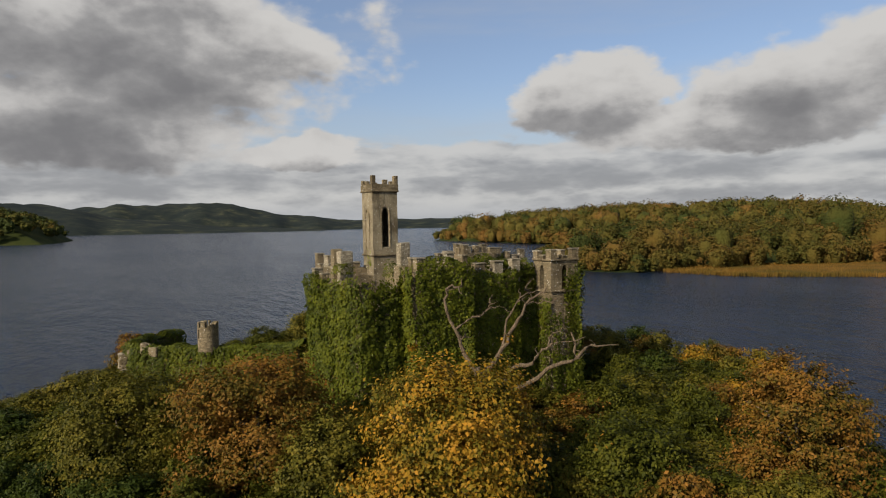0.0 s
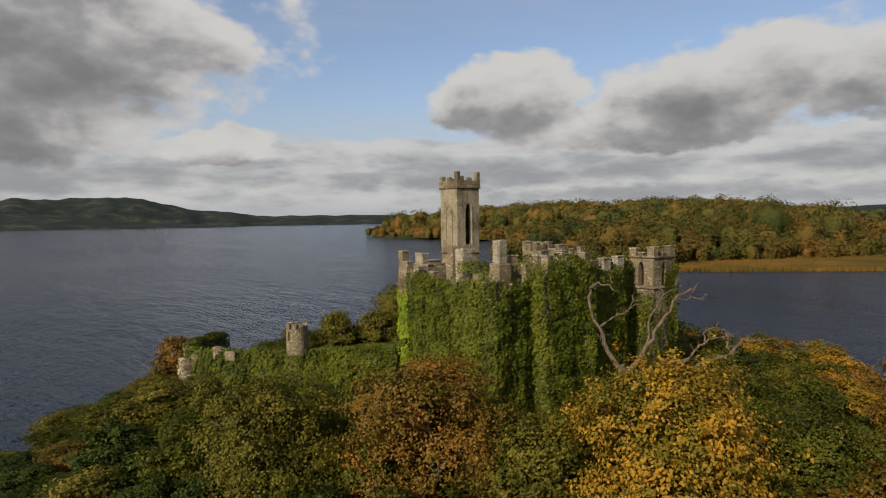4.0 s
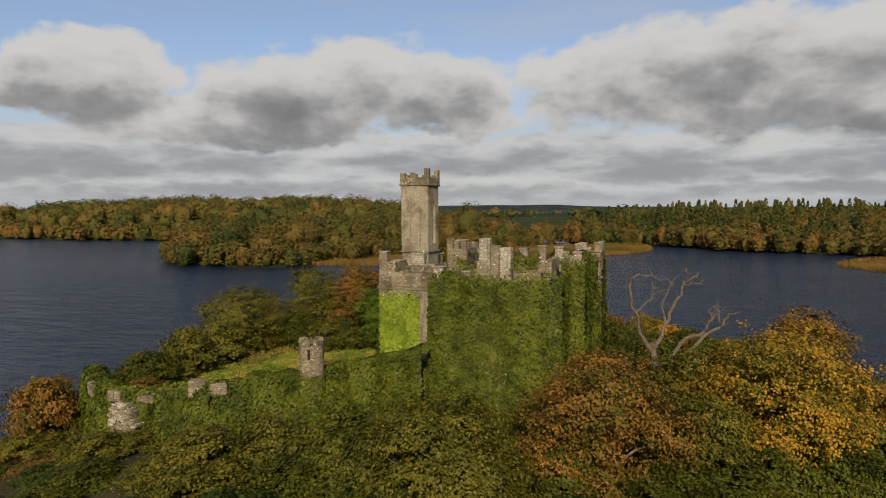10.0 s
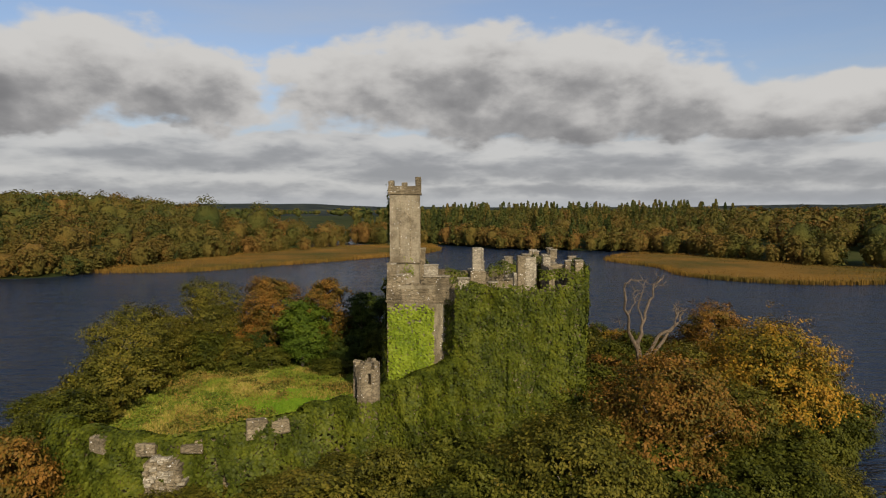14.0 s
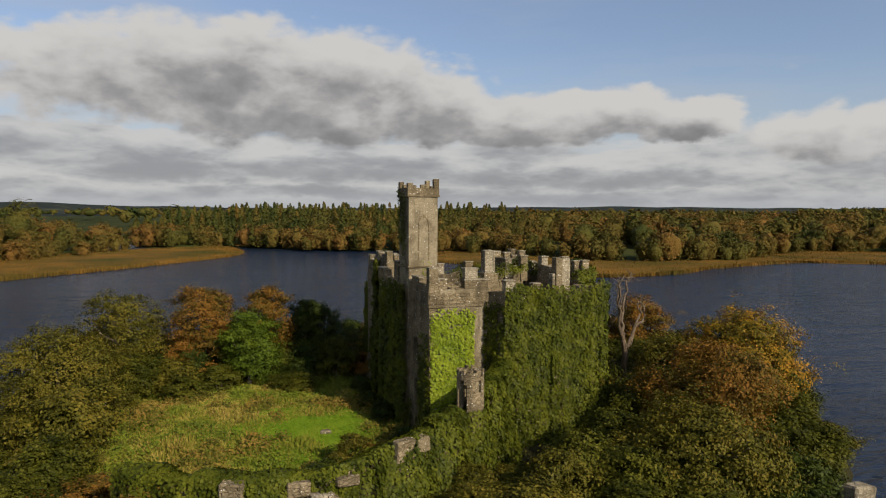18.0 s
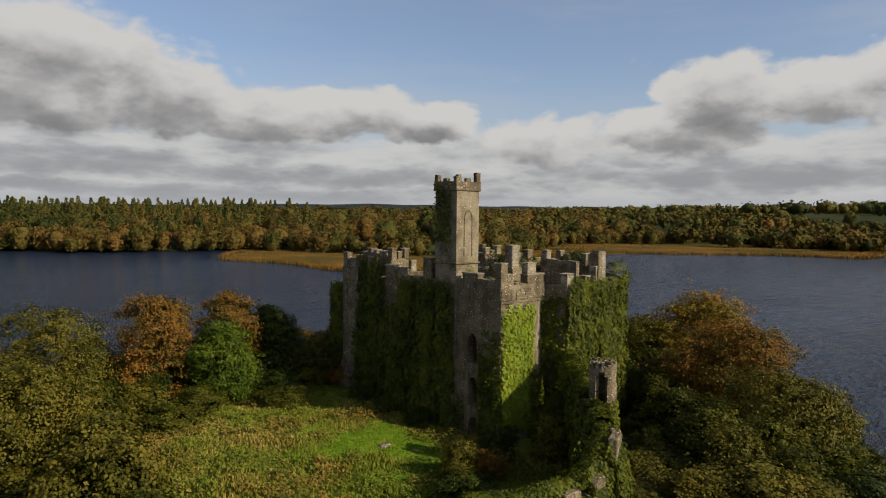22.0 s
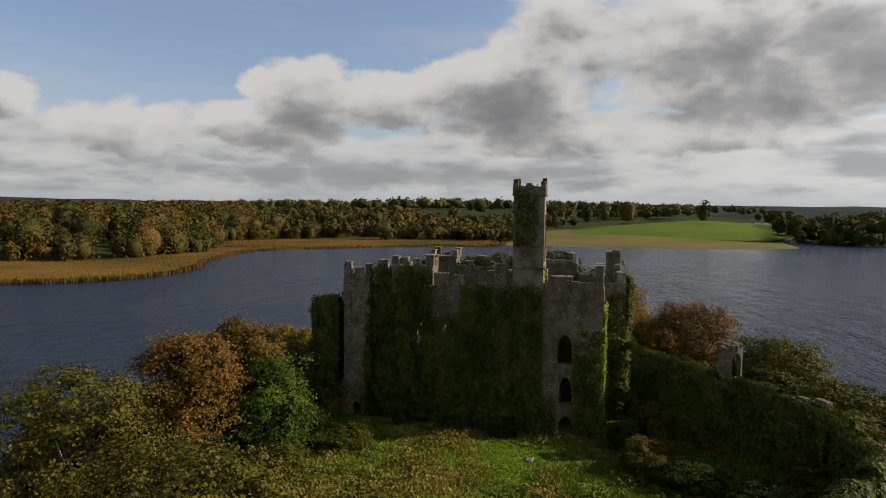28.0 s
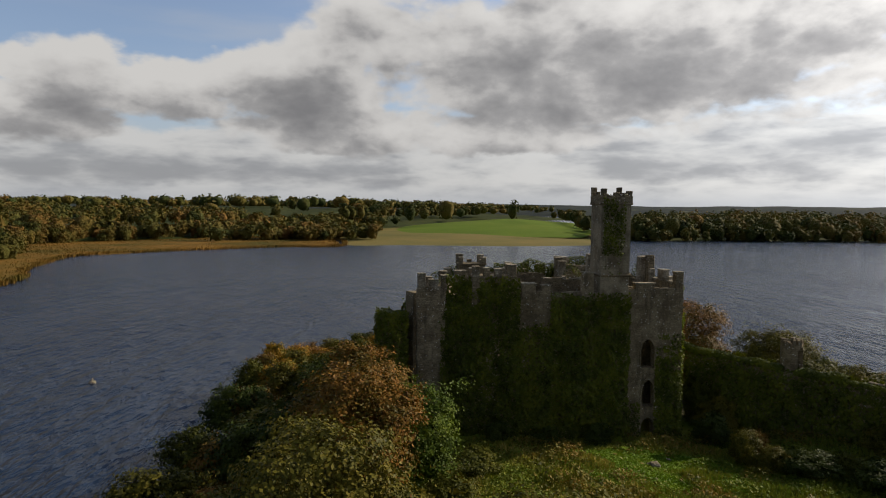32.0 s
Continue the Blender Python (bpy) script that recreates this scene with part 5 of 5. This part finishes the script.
ivy("ivy", [ivy_crest([(2.6, 19.6, 12.0), (2.6, 21.6, 12.0), (5.8, 21.6, 11.8)], 330, 210, 0.8, 0.45, 0.2), ivy_crest([(17.0, -2.0, 15.4), (17.2, 1.8, 15.4)], 220, 211, 0.7, 0.8, 0.2), ivy_crest([(15.6, 3.0, 14.5), (15.8, 7.0, 14.5), (15.0, 9.8, 14.7)], 190, 212, 0.7, 0.7, 0.2), ivy_crest([(1.2, 10.4, 15.2), (2.0, 15.6, 14.4)], 260, 213, 0.6, 0.8, 0.0), ivy_crest([(0.6, 0.6, 13.9), (0.7, 6.6, 13.9)], 240, 214, 0.6, 0.55, 0.0), ivy_crest([(2.4, 10.2, 15.0), (2.4, 13.8, 15.0)], 150, 197, 1.0, 0.6), ivy_crest([(13.6, 3.2, 15.2), (14.6, 9.6, 15.2)], 190, 198, 1.1, 0.9), ivy_crest([(5.2, 1.2, 14.2), (7.4, 1.2, 14.2)], 200, 199, 1.0, 1.2), ivy_crest([(9.4, 2.6, 14.6), (13.0, 2.4, 15.4)], 190, 200, 0.9, 1.0), ivy_crest([(16.2, 13.6, 14.6), (11.0, 16.4, 13.9)], 130, 201, 0.9, 0.7), ivy_crest([(12.6, -6.6, 15.2), (14.8, -6.4, 15.4)], 170, 202, 0.7, 0.8), ivy_crest([(7.0, -6.6, 14.4), (10.4, -6.8, 14.2)], 150, 203, 0.7, 0.5)], IVY, "ivy tufts growing on the broken wall tops", 0.095)
ivy("ivy", [ivy_face((2.2, 0.02), (1.2, 0.02), 14.2, 16.4, 0.02, 60, 0.1, 0.3, 205, 0.15)], IVY_BRIGHT, "bright ivy sprig at the tower's foot", 0.085)

ivy("ivy", [ivy_face((3.6, -5.2), (5.6, -5.3), 0.4, 7.2, 0.05, 150, 0.12, -0.3, 215, 0.4), ivy_face((5.35, -5.3), (6.05, -7.3), 9.0, 13.2, 0.05, 120, 0.12, 0.1, 216, 0.3), ivy_crest([(6.0, -8.0, 8.6), (2.6, -11.6, 8.1)], 420, 217, 1.0, 0.5, 0.5)], IVY, "green ivy filling the corner beside the bastion")

# ---- trees on the island ----
TREES = [
    (31.5, -7.0, 11.0, 6.2, "gold", "golden-yellow autumn tree below the castle", 30000, 0.125),
    (20.5, -15.0, 10.3, 6.2, "brown", "rusty brown and green autumn tree", 28000, 0.12),
    (35.0, 2.5, 7.0, 4.4, "green", "green bushy tree by the water", 16000, 0.12),
    (37.0, 14.5, 9.4, 5.0, "brown", "orange and green autumn tree by the eastern shore", 16000, 0.125),
    (26.0, -12.0, 7.4, 4.2, "olive", "olive-green tree between two autumn trees", 18000, 0.12),
    (25.8, -3.4, 8.7, 4.2, "olive", "olive-green tree below the dead tree", 15000, 0.12),
    (12.4, -22.8, 8.2, 5.4, "olive", "rounded olive-green tree below the south front", 24000, 0.115),
    (6.5, -21.0, 5.6, 4.0, "green", "green bushy tree by the courtyard wall", 15000, 0.115),
    (-29.5, 14.5, 9.4, 6.2, "olive", "broad olive-green bushy tree", 24000, 0.12),
    (-24.5, 25.0, 11.6, 5.6, "olive", "tall olive-green tree at the courtyard's edge", 20000, 0.12),
    (-16.6, 23.8, 12.2, 4.8, "brown", "orange-brown autumn tree at the courtyard's edge", 22000, 0.12),
    (-9.4, 23.6, 12.4, 3.6, "brown", "reddish-brown autumn tree near the castle", 16000, 0.12),
    (-11.8, 19.8, 9.2, 3.8, "bright", "bright green young tree", 18000, 0.115),
    (-3.0, 26.0, 9.0, 3.8, "dark", "dark holly tree in the castle's shade", 14000, 0.12),
    (-5.0, 23.8, 10.6, 2.6, "dark", "dark narrow evergreen in the castle's shade", 12000, 0.12),
    (-27.0, 32.0, 7.0, 4.4, "olive", "olive-green tree near the northern shore", 14000, 0.12),
]
for i, (x, y, top, rad, hue, label, leaves, size) in enumerate(TREES):
    make_tree(x, y, island_height(x, y) - 0.1, top, rad, hue, label, leaves, size, 200 + i, lobes=26)

# scrub that closes the shore; a few kinds, many copies
KINDS = {}
for hue, seed in (("green", 1), ("olive", 2), ("dark", 3), ("brown", 4), ("bright", 5), ("gold", 6)):
    for form in range(2):
        me = crown_mesh("bush_" + hue, 4.0, 2.6, 0.05, 10000, 0.106, 16, 300 + seed * 3 + form)
        me.materials.append(HUES[hue])
        KINDS[hue, form] = me
bm = bmesh.new()
for k in range(4):
    tube(bm, wander((0.1 * math.cos(k * 1.6), 0.1 * math.sin(k * 1.6), -0.3), (0.9 * math.cos(k * 1.6), 0.9 * math.sin(k * 1.6), 2.4), 3, 0.12, 350 + k), [0.07, 0.055, 0.04, 0.015], 5)
STEMS = bpy.data.meshes.new("stems")
bm.to_mesh(STEMS)
bm.free()
STEMS.materials.append(BARK)
g = random.Random(5)
BUSH_WORDS = {"green": "leafy green bush", "olive": "olive-green shrub", "dark": "dark evergreen shrub", "brown": "rusty autumn shrub", "bright": "fresh green shrub", "gold": "yellowing shrub"}


def bush(x, y, h, w, hue, where="among the island's scrub"):
    t = thing("bush", BUSH_WORDS[hue] + " " + where, "bush", (x, y, island_height(x, y) - 0.15), "bushes on the island")
    c = part("crown", KINDS[hue, g.randrange(2)], None, t)
    c.matrix_basis = pose(0, 0, 0, 0, 0, g.uniform(0, 360)) @ Matrix.Diagonal((w / 2.6, w / 2.6 * g.uniform(0.85, 1.15), h / 4.0, 1))
    part("stems", STEMS, None, t).matrix_basis = Matrix.Diagonal((w / 2.6, w / 2.6, h / 4.0, 1))
    return t


def clear(x, y):
    """Whether scrub may grow here: not in the walls, the yard or the water."""
    if 0 < x < 17.8 and -8.0 < y < 19.8 or island_height(x, y) < 0.25:
        return False
    if -27 < x < 1 and -18 < y < 20:
        return False
    return min(math.hypot(x - t[0], y - t[1]) - t[3] * 0.45 for t in TREES) > 0


placed = []
for i in range(1500):
    a = g.uniform(0, 2 * math.pi)
    r = math.sqrt(g.uniform(0.16, 1.0)) * 40
    x, y = 2 + r * math.cos(a), 2 + r * math.sin(a)
    if not clear(x, y) or any(math.hypot(x - p, y - q) < 2.75 for p, q in placed):
        continue
    placed.append((x, y))
    if x < 8 and 0.42 * x + y < -30.0 or x < -8 and 0.95 * x + y < -43.0:
        bush(x, y, g.uniform(1.2, 2.1), g.uniform(1.9, 2.7), g.choice(["olive", "brown", "green", "dark"]))
        continue
    wall = min(math.hypot(x - p[0], y - p[1]) for p in CURTAIN)
    if wall < 7.5 and y < -6:
        bush(x, y, g.uniform(1.4, 2.4), g.uniform(1.8, 2.6), g.choice(["green", "olive", "olive"]))
    elif y < -9 and x > -4:
        bush(x, y, g.uniform(2.8, 4.6), g.uniform(2.4, 3.4), g.choice(["green", "green", "olive", "olive", "green", "dark"]))
    elif y < -12:
        bush(x, y, g.uniform(1.6, 4.4), g.uniform(1.9, 3.0), g.choice(["green", "green", "olive", "brown", "dark", "brown" if x < -14 else "olive"]))
    elif x > 17:
        bush(x, y, g.uniform(3.0, 5.2), g.uniform(2.4, 3.4), g.choice(["green", "green", "olive", "brown", "olive", "gold" if y > 15 else "green"]))
    elif y > 19:
        bush(x, y, g.uniform(2.8, 5.2), g.uniform(2.2, 3.4), g.choice(["green", "olive", "dark", "dark", "brown", "gold" if x > 10 else "olive"]))
    else:
        bush(x, y, g.uniform(2.0, 3.6), g.uniform(2.0, 3.2), g.choice(["olive", "green", "brown", "olive", "green"]))
for x, y, h, w, hue in ((-21.5, -20.0, 5.6, 2.8, "brown"), (-25, -17, 5.0, 3.0, "brown"), (-6.5, -7.5, 2.8, 1.6, "olive"), (-5.2, -9.0, 2.4, 1.4, "brown"), (-8.2, -8.6, 2.0, 1.4, "olive"), (-9.5, -11.0, 2.2, 2.2, "dark"), (1.5, -9.5, 3.0, 2.0, "olive"), (-2.2, -7.0, 2.6, 1.8, "dark"), (3.4, -8.2, 4.2, 1.6, "green"),
                        (-7.5, 15.5, 2.0, 2.6, "green"), (-1.4, 3.2, 1.8, 1.2, "dark"), (-1.2, 12.0, 1.8, 1.2, "dark"), (-1.6, 7.5, 1.6, 1.2, "dark"), (-18.5, 15.5, 2.4, 2.8, "green"), (-24, -8, 2.6, 2.6, "brown"), (-26, 8, 5.0, 3.4, "olive"), (-27.5, 2, 5.4, 3.4, "olive"), (-27, -4, 4.2, 3.2, "green"), (-23.5, 18.5, 4.6, 3.4, "green"), (-19.5, 19.5, 3.8, 3.0, "olive"), (-15.0, 17.6, 2.8, 2.6, "green"), (-10.0, -13.5, 1.9, 1.5, "green"), (-16.5, -16.5, 2.2, 1.8, "green"), (-13, -15, 2.4, 2.6, "dark"), (-6.8, 18.6, 3.0, 2.4, "dark")):
    bush(x, y, h, w, hue, "in the overgrown courtyard")


def grass_tufts(n, seed):
    """Rough grass, bramble and dry stalks over the yard."""
    gg = np.random.default_rng(seed)
    x, y = gg.uniform(-30, 2, n), gg.uniform(-18, 24, n)
    keep = ~((x > 0) & (y > -8))
    x, y = x[keep], y[keep]
    z = np.array([island_height(a, b) for a, b in zip(x, y)])
    lump = np.array([noise.noise(Vector((a * 0.28, b * 0.28, 4))) for a, b in zip(x, y)])
    h = np.clip(0.22 + 0.5 * lump, 0.10, 0.8) * gg.uniform(0.6, 1.3, len(x))
    h[((x + 7) / 5.0) ** 2 + ((y - 0.5) / 4.0) ** 2 + 1.6 * lump < 1] *= 0.5
    a = gg.uniform(0, math.pi, len(x))
    w = gg.uniform(0.03, 0.10, len(x))
    lean = gg.normal(0, 0.12, (len(x), 2))
    dx, dy = np.cos(a) * w, np.sin(a) * w
    v = np.stack([np.stack([x - dx, y - dy, z - 0.05], 1), np.stack([x + dx, y + dy, z - 0.05], 1), np.stack([x + dx * 0.5 + lean[:, 0], y + dy * 0.5 + lean[:, 1], z + h], 1), np.stack([x - dx * 0.5 + lean[:, 0], y - dy * 0.5 + lean[:, 1], z + h * 0.9], 1)], 1).reshape(-1, 3)
    return tagged(part("grass", mesh_from("grass", v, np.arange(len(v)).reshape(-1, 4)), HUES["straw"]), "long rough grass with dry stalks in the courtyard", "grass", kind="stuff")


grass_tufts(70000, 3)


def undergrowth(n, seed, mat, label, low, high, tall, size):
    """Bramble and weed patches where the ground's own pattern lies between low and high."""
    gg = np.random.default_rng(seed)
    pts = []
    for x, y, k in zip(gg.uniform(-30, 1, n), gg.uniform(-19, 23, n), gg.random(n)):
        m = noise.noise(Vector((x * 0.2, y * 0.2, 8))) + 0.4 * noise.noise(Vector((x * 0.7, y * 0.7, 8)))
        if x > -0.4 and y > -6 or not low < m < high or math.hypot((x + 7) / 4.5, (y - 0.5) / 3.5) < 0.8 + 1.1 * noise.noise(Vector((x * 0.45, y * 0.45, 11))) or y < -14 + 0.6 * abs(x + 12) and x < -22:
            continue
        rise = tall * min(1.0, (m - low) / 0.25, (high - m) / 0.25) * (0.5 + 0.9 * abs(noise.noise(Vector((x * 1.1, y * 1.1, 2)))))
        pts.append((x, y, island_height(x, y) + 0.05 + rise * k ** 0.5))
    p = np.array(pts)
    v, f = leaf_cards(p, np.tile((0.1, -0.45, 1.0), (len(p), 1)), size, 0.6)
    return tagged(part("undergrowth", mesh_from("undergrowth", v, f), mat), label, "undergrowth", kind="stuff")


def lawn(n, seed):
    """The short green turf before the west front."""
    gg = np.random.default_rng(seed)
    a, d = gg.uniform(0, 2 * math.pi, n), np.sqrt(gg.random(n))
    d *= np.array([0.95 + 0.45 * noise.noise(Vector((math.cos(k) * 1.6, math.sin(k) * 1.6, 6))) for k in a])
    x, y = -8 + 6.5 * d * np.cos(a), 1.5 + 6.0 * d * np.sin(a)
    z = np.array([island_height(p, q) for p, q in zip(x, y)]) + gg.uniform(0.02, 0.16, n)
    v, f = leaf_cards(np.stack([x, y, z], 1), np.tile((0.1, -0.6, 1.0), (n, 1)), 0.085, 0.6)
    return tagged(part("turf", mesh_from("turf", v, f), HUES["lawn"]), "short bright green turf in the courtyard", "grass", kind="stuff")


lawn(60000, 31)
undergrowth(60000, 21, HUES["bramble"], "olive bramble patches in the courtyard grass", 0.05, 1.5, 1.1, 0.105)
undergrowth(56000, 22, HUES["weed"], "green weeds in the courtyard grass", -1.5, -0.12, 0.7, 0.10)
undergrowth(70000, 23, HUES["straw"], "dry pale grass patches in the courtyard", -0.12, 0.16, 0.6, 0.08)
for i, (x, y, s) in enumerate(((-7.3, 0.5, 0.45), (-5.6, -1.4, 0.28), (-6.9, 0.9, 0.22))):
    tagged(part("stone", block(x - s, x + s, y - s * 0.7, y + s * 0.7, island_height(x, y) - 0.1, island_height(x, y) + s * 0.9, 0.08, 0.1, 400 + i), STONE_PALE), "pale fallen stone lying in the grass", "stone", "fallen stones")

tagged(part("shore_stone", block(25.6, 27.3, -23.7, -22.3, -0.3, 1.25, 0.15, 0.18, 420), STONE_PALE), "pale grey boulder at the water's edge", "stone")

# dead tree
dead = thing("dead_tree", "bleached leafless dead tree with twisted limbs beside the castle", "tree", (23.2, -0.3, island_height(23.2, -0.3) - 0.1))
DEAD_LIMBS = [
    ([(0, 0, 0), (0.1, 0.1, 3.5), (-0.1, 0.0, 6.4), (-0.3, -0.1, 7.4)], [0.5, 0.42, 0.34, 0.3]),
    ([(-0.3, -0.1, 6.8), (-1.2, -0.6, 8.3), (-1.3, -0.9, 9.4), (-1.9, -1.3, 10.6), (-2.0, -1.7, 12.2), (-1.9, -1.6, 12.9), (-1.3, -1.4, 13.3), (-0.4, -1.5, 13.2), (0.2, -1.7, 12.9), (0.7, -1.8, 13.0)], [0.24, 0.19, 0.16, 0.14, 0.13, 0.11, 0.09, 0.07, 0.045, 0.02]),
    ([(-1.6, -1.1, 10.0), (-0.9, -0.5, 10.7), (-0.4, 0.3, 11.0), (0.1, 0.9, 11.7), (0.6, 1.3, 11.8)], [0.12, 0.1, 0.085, 0.06, 0.02]),
    ([(-0.2, 0.5, 11.2), (-0.4, 1.0, 11.6), (-0.3, 1.3, 12.1)], [0.05, 0.03, 0.012]),
    ([(-1.3, -0.9, 9.4), (-1.8, -0.4, 8.6), (-2.0, -0.2, 9.3), (-2.2, -0.1, 9.9)], [0.07, 0.06, 0.04, 0.015]),
    ([(-0.2, 0.0, 6.6), (0.5, 0.9, 7.9), (0.7, 1.4, 8.8), (1.0, 1.7, 9.7), (1.6, 2.2, 10.9), (2.0, 2.5, 11.9), (2.6, 2.9, 12.5), (3.2, 3.2, 12.8), (3.5, 3.3, 13.3)], [0.26, 0.21, 0.18, 0.16, 0.14, 0.115, 0.1, 0.07, 0.02]),
    ([(0.7, 1.4, 8.9), (0.4, 1.9, 10.2), (0.8, 2.2, 11.3), (1.1, 2.7, 12.3), (1.6, 3.2, 12.8)], [0.12, 0.1, 0.08, 0.05, 0.015]),
    ([(2.0, 2.5, 11.9), (2.5, 3.3, 12.0), (3.3, 3.8, 12.1), (3.9, 4.0, 12.6)], [0.08, 0.06, 0.05, 0.02]),
    ([(2.4, 2.8, 12.3), (2.4, 2.5, 12.9), (2.6, 2.3, 13.2)], [0.05, 0.035, 0.015]),
    ([(0.6, 0.4, 5.6), (2.0, 1.1, 7.4), (2.9, 1.4, 8.0), (3.7, 1.8, 8.2), (4.2, 2.3, 9.2), (4.6, 2.8, 9.6), (5.0, 3.0, 9.7)], [0.26, 0.21, 0.18, 0.16, 0.13, 0.1, 0.05]),
    ([(4.4, 2.6, 9.4), (4.1, 2.9, 9.9), (4.6, 3.3, 10.3), (4.9, 3.2, 10.7)], [0.08, 0.06, 0.045, 0.02]),
    ([(1.4, 1.0, 5.6), (3.2, 2.6, 7.0), (4.6, 3.6, 8.2), (5.4, 4.2, 8.6), (5.8, 4.6, 9.3), (6.2, 5.2, 9.4), (7.0, 6.4, 9.5)], [0.24, 0.2, 0.17, 0.15, 0.12, 0.08, 0.02]),
    ([(5.4, 4.2, 8.6), (5.0, 4.4, 9.4), (4.7, 4.3, 10.2)], [0.14, 0.11, 0.07]),
]
for i, (pts, rad) in enumerate(DEAD_LIMBS):
    r = random.Random(500 + i)
    fine, frad = [], []
    for (p, a), (q, b2) in zip(zip(pts, rad), zip(pts[1:], rad[1:])):
        fine += [Vector(p), Vector(p).lerp(Vector(q), 0.5) + Vector((r.uniform(-1, 1), r.uniform(-1, 1), r.uniform(-1, 1))) * 0.20]
        frad += [a, (a + b2) / 2 * r.uniform(0.9, 1.1)]
    bm = bmesh.new()
    tube(bm, fine + [pts[-1]], [k * 0.8 for k in frad + [rad[-1]]], 8)
    limb = part("trunk" if i == 0 else "limb", bm, DEADWOOD, dead)
    for k in range(0 if i == 0 else 4):
        at = Vector(fine[r.randrange(len(fine) // 2, len(fine))])
        bm = bmesh.new()
        tube(bm, wander(at, at + Vector((r.uniform(-1, 1), r.uniform(-1, 1), r.uniform(-0.3, 0.8))) * 0.9, 3, 0.13, 600 + i * 5 + k), [0.045, 0.035, 0.022, 0.008], 5)
        part("twig", bm, DEADWOOD, limb)

# a white boat buoy on the lake
buoy = thing("buoy", "small white buoy floating on the dark lake", "buoy", (25.5, 56.2, 0.0))
bm = bmesh.new()
bmesh.ops.create_uvsphere(bm, u_segments=14, v_segments=8, radius=0.42)
for v in bm.verts:
    v.co.z = v.co.z * 0.62 + 0.12
part("float", bm, STONE_PALE, buoy)
bm = bmesh.new()
bmesh.ops.create_cone(bm, cap_ends=True, segments=10, radius1=0.09, radius2=0.06, depth=0.3, matrix=Matrix.Translation((0, 0, 0.48)))
part("ring_post", bm, STONE_PALE, buoy)
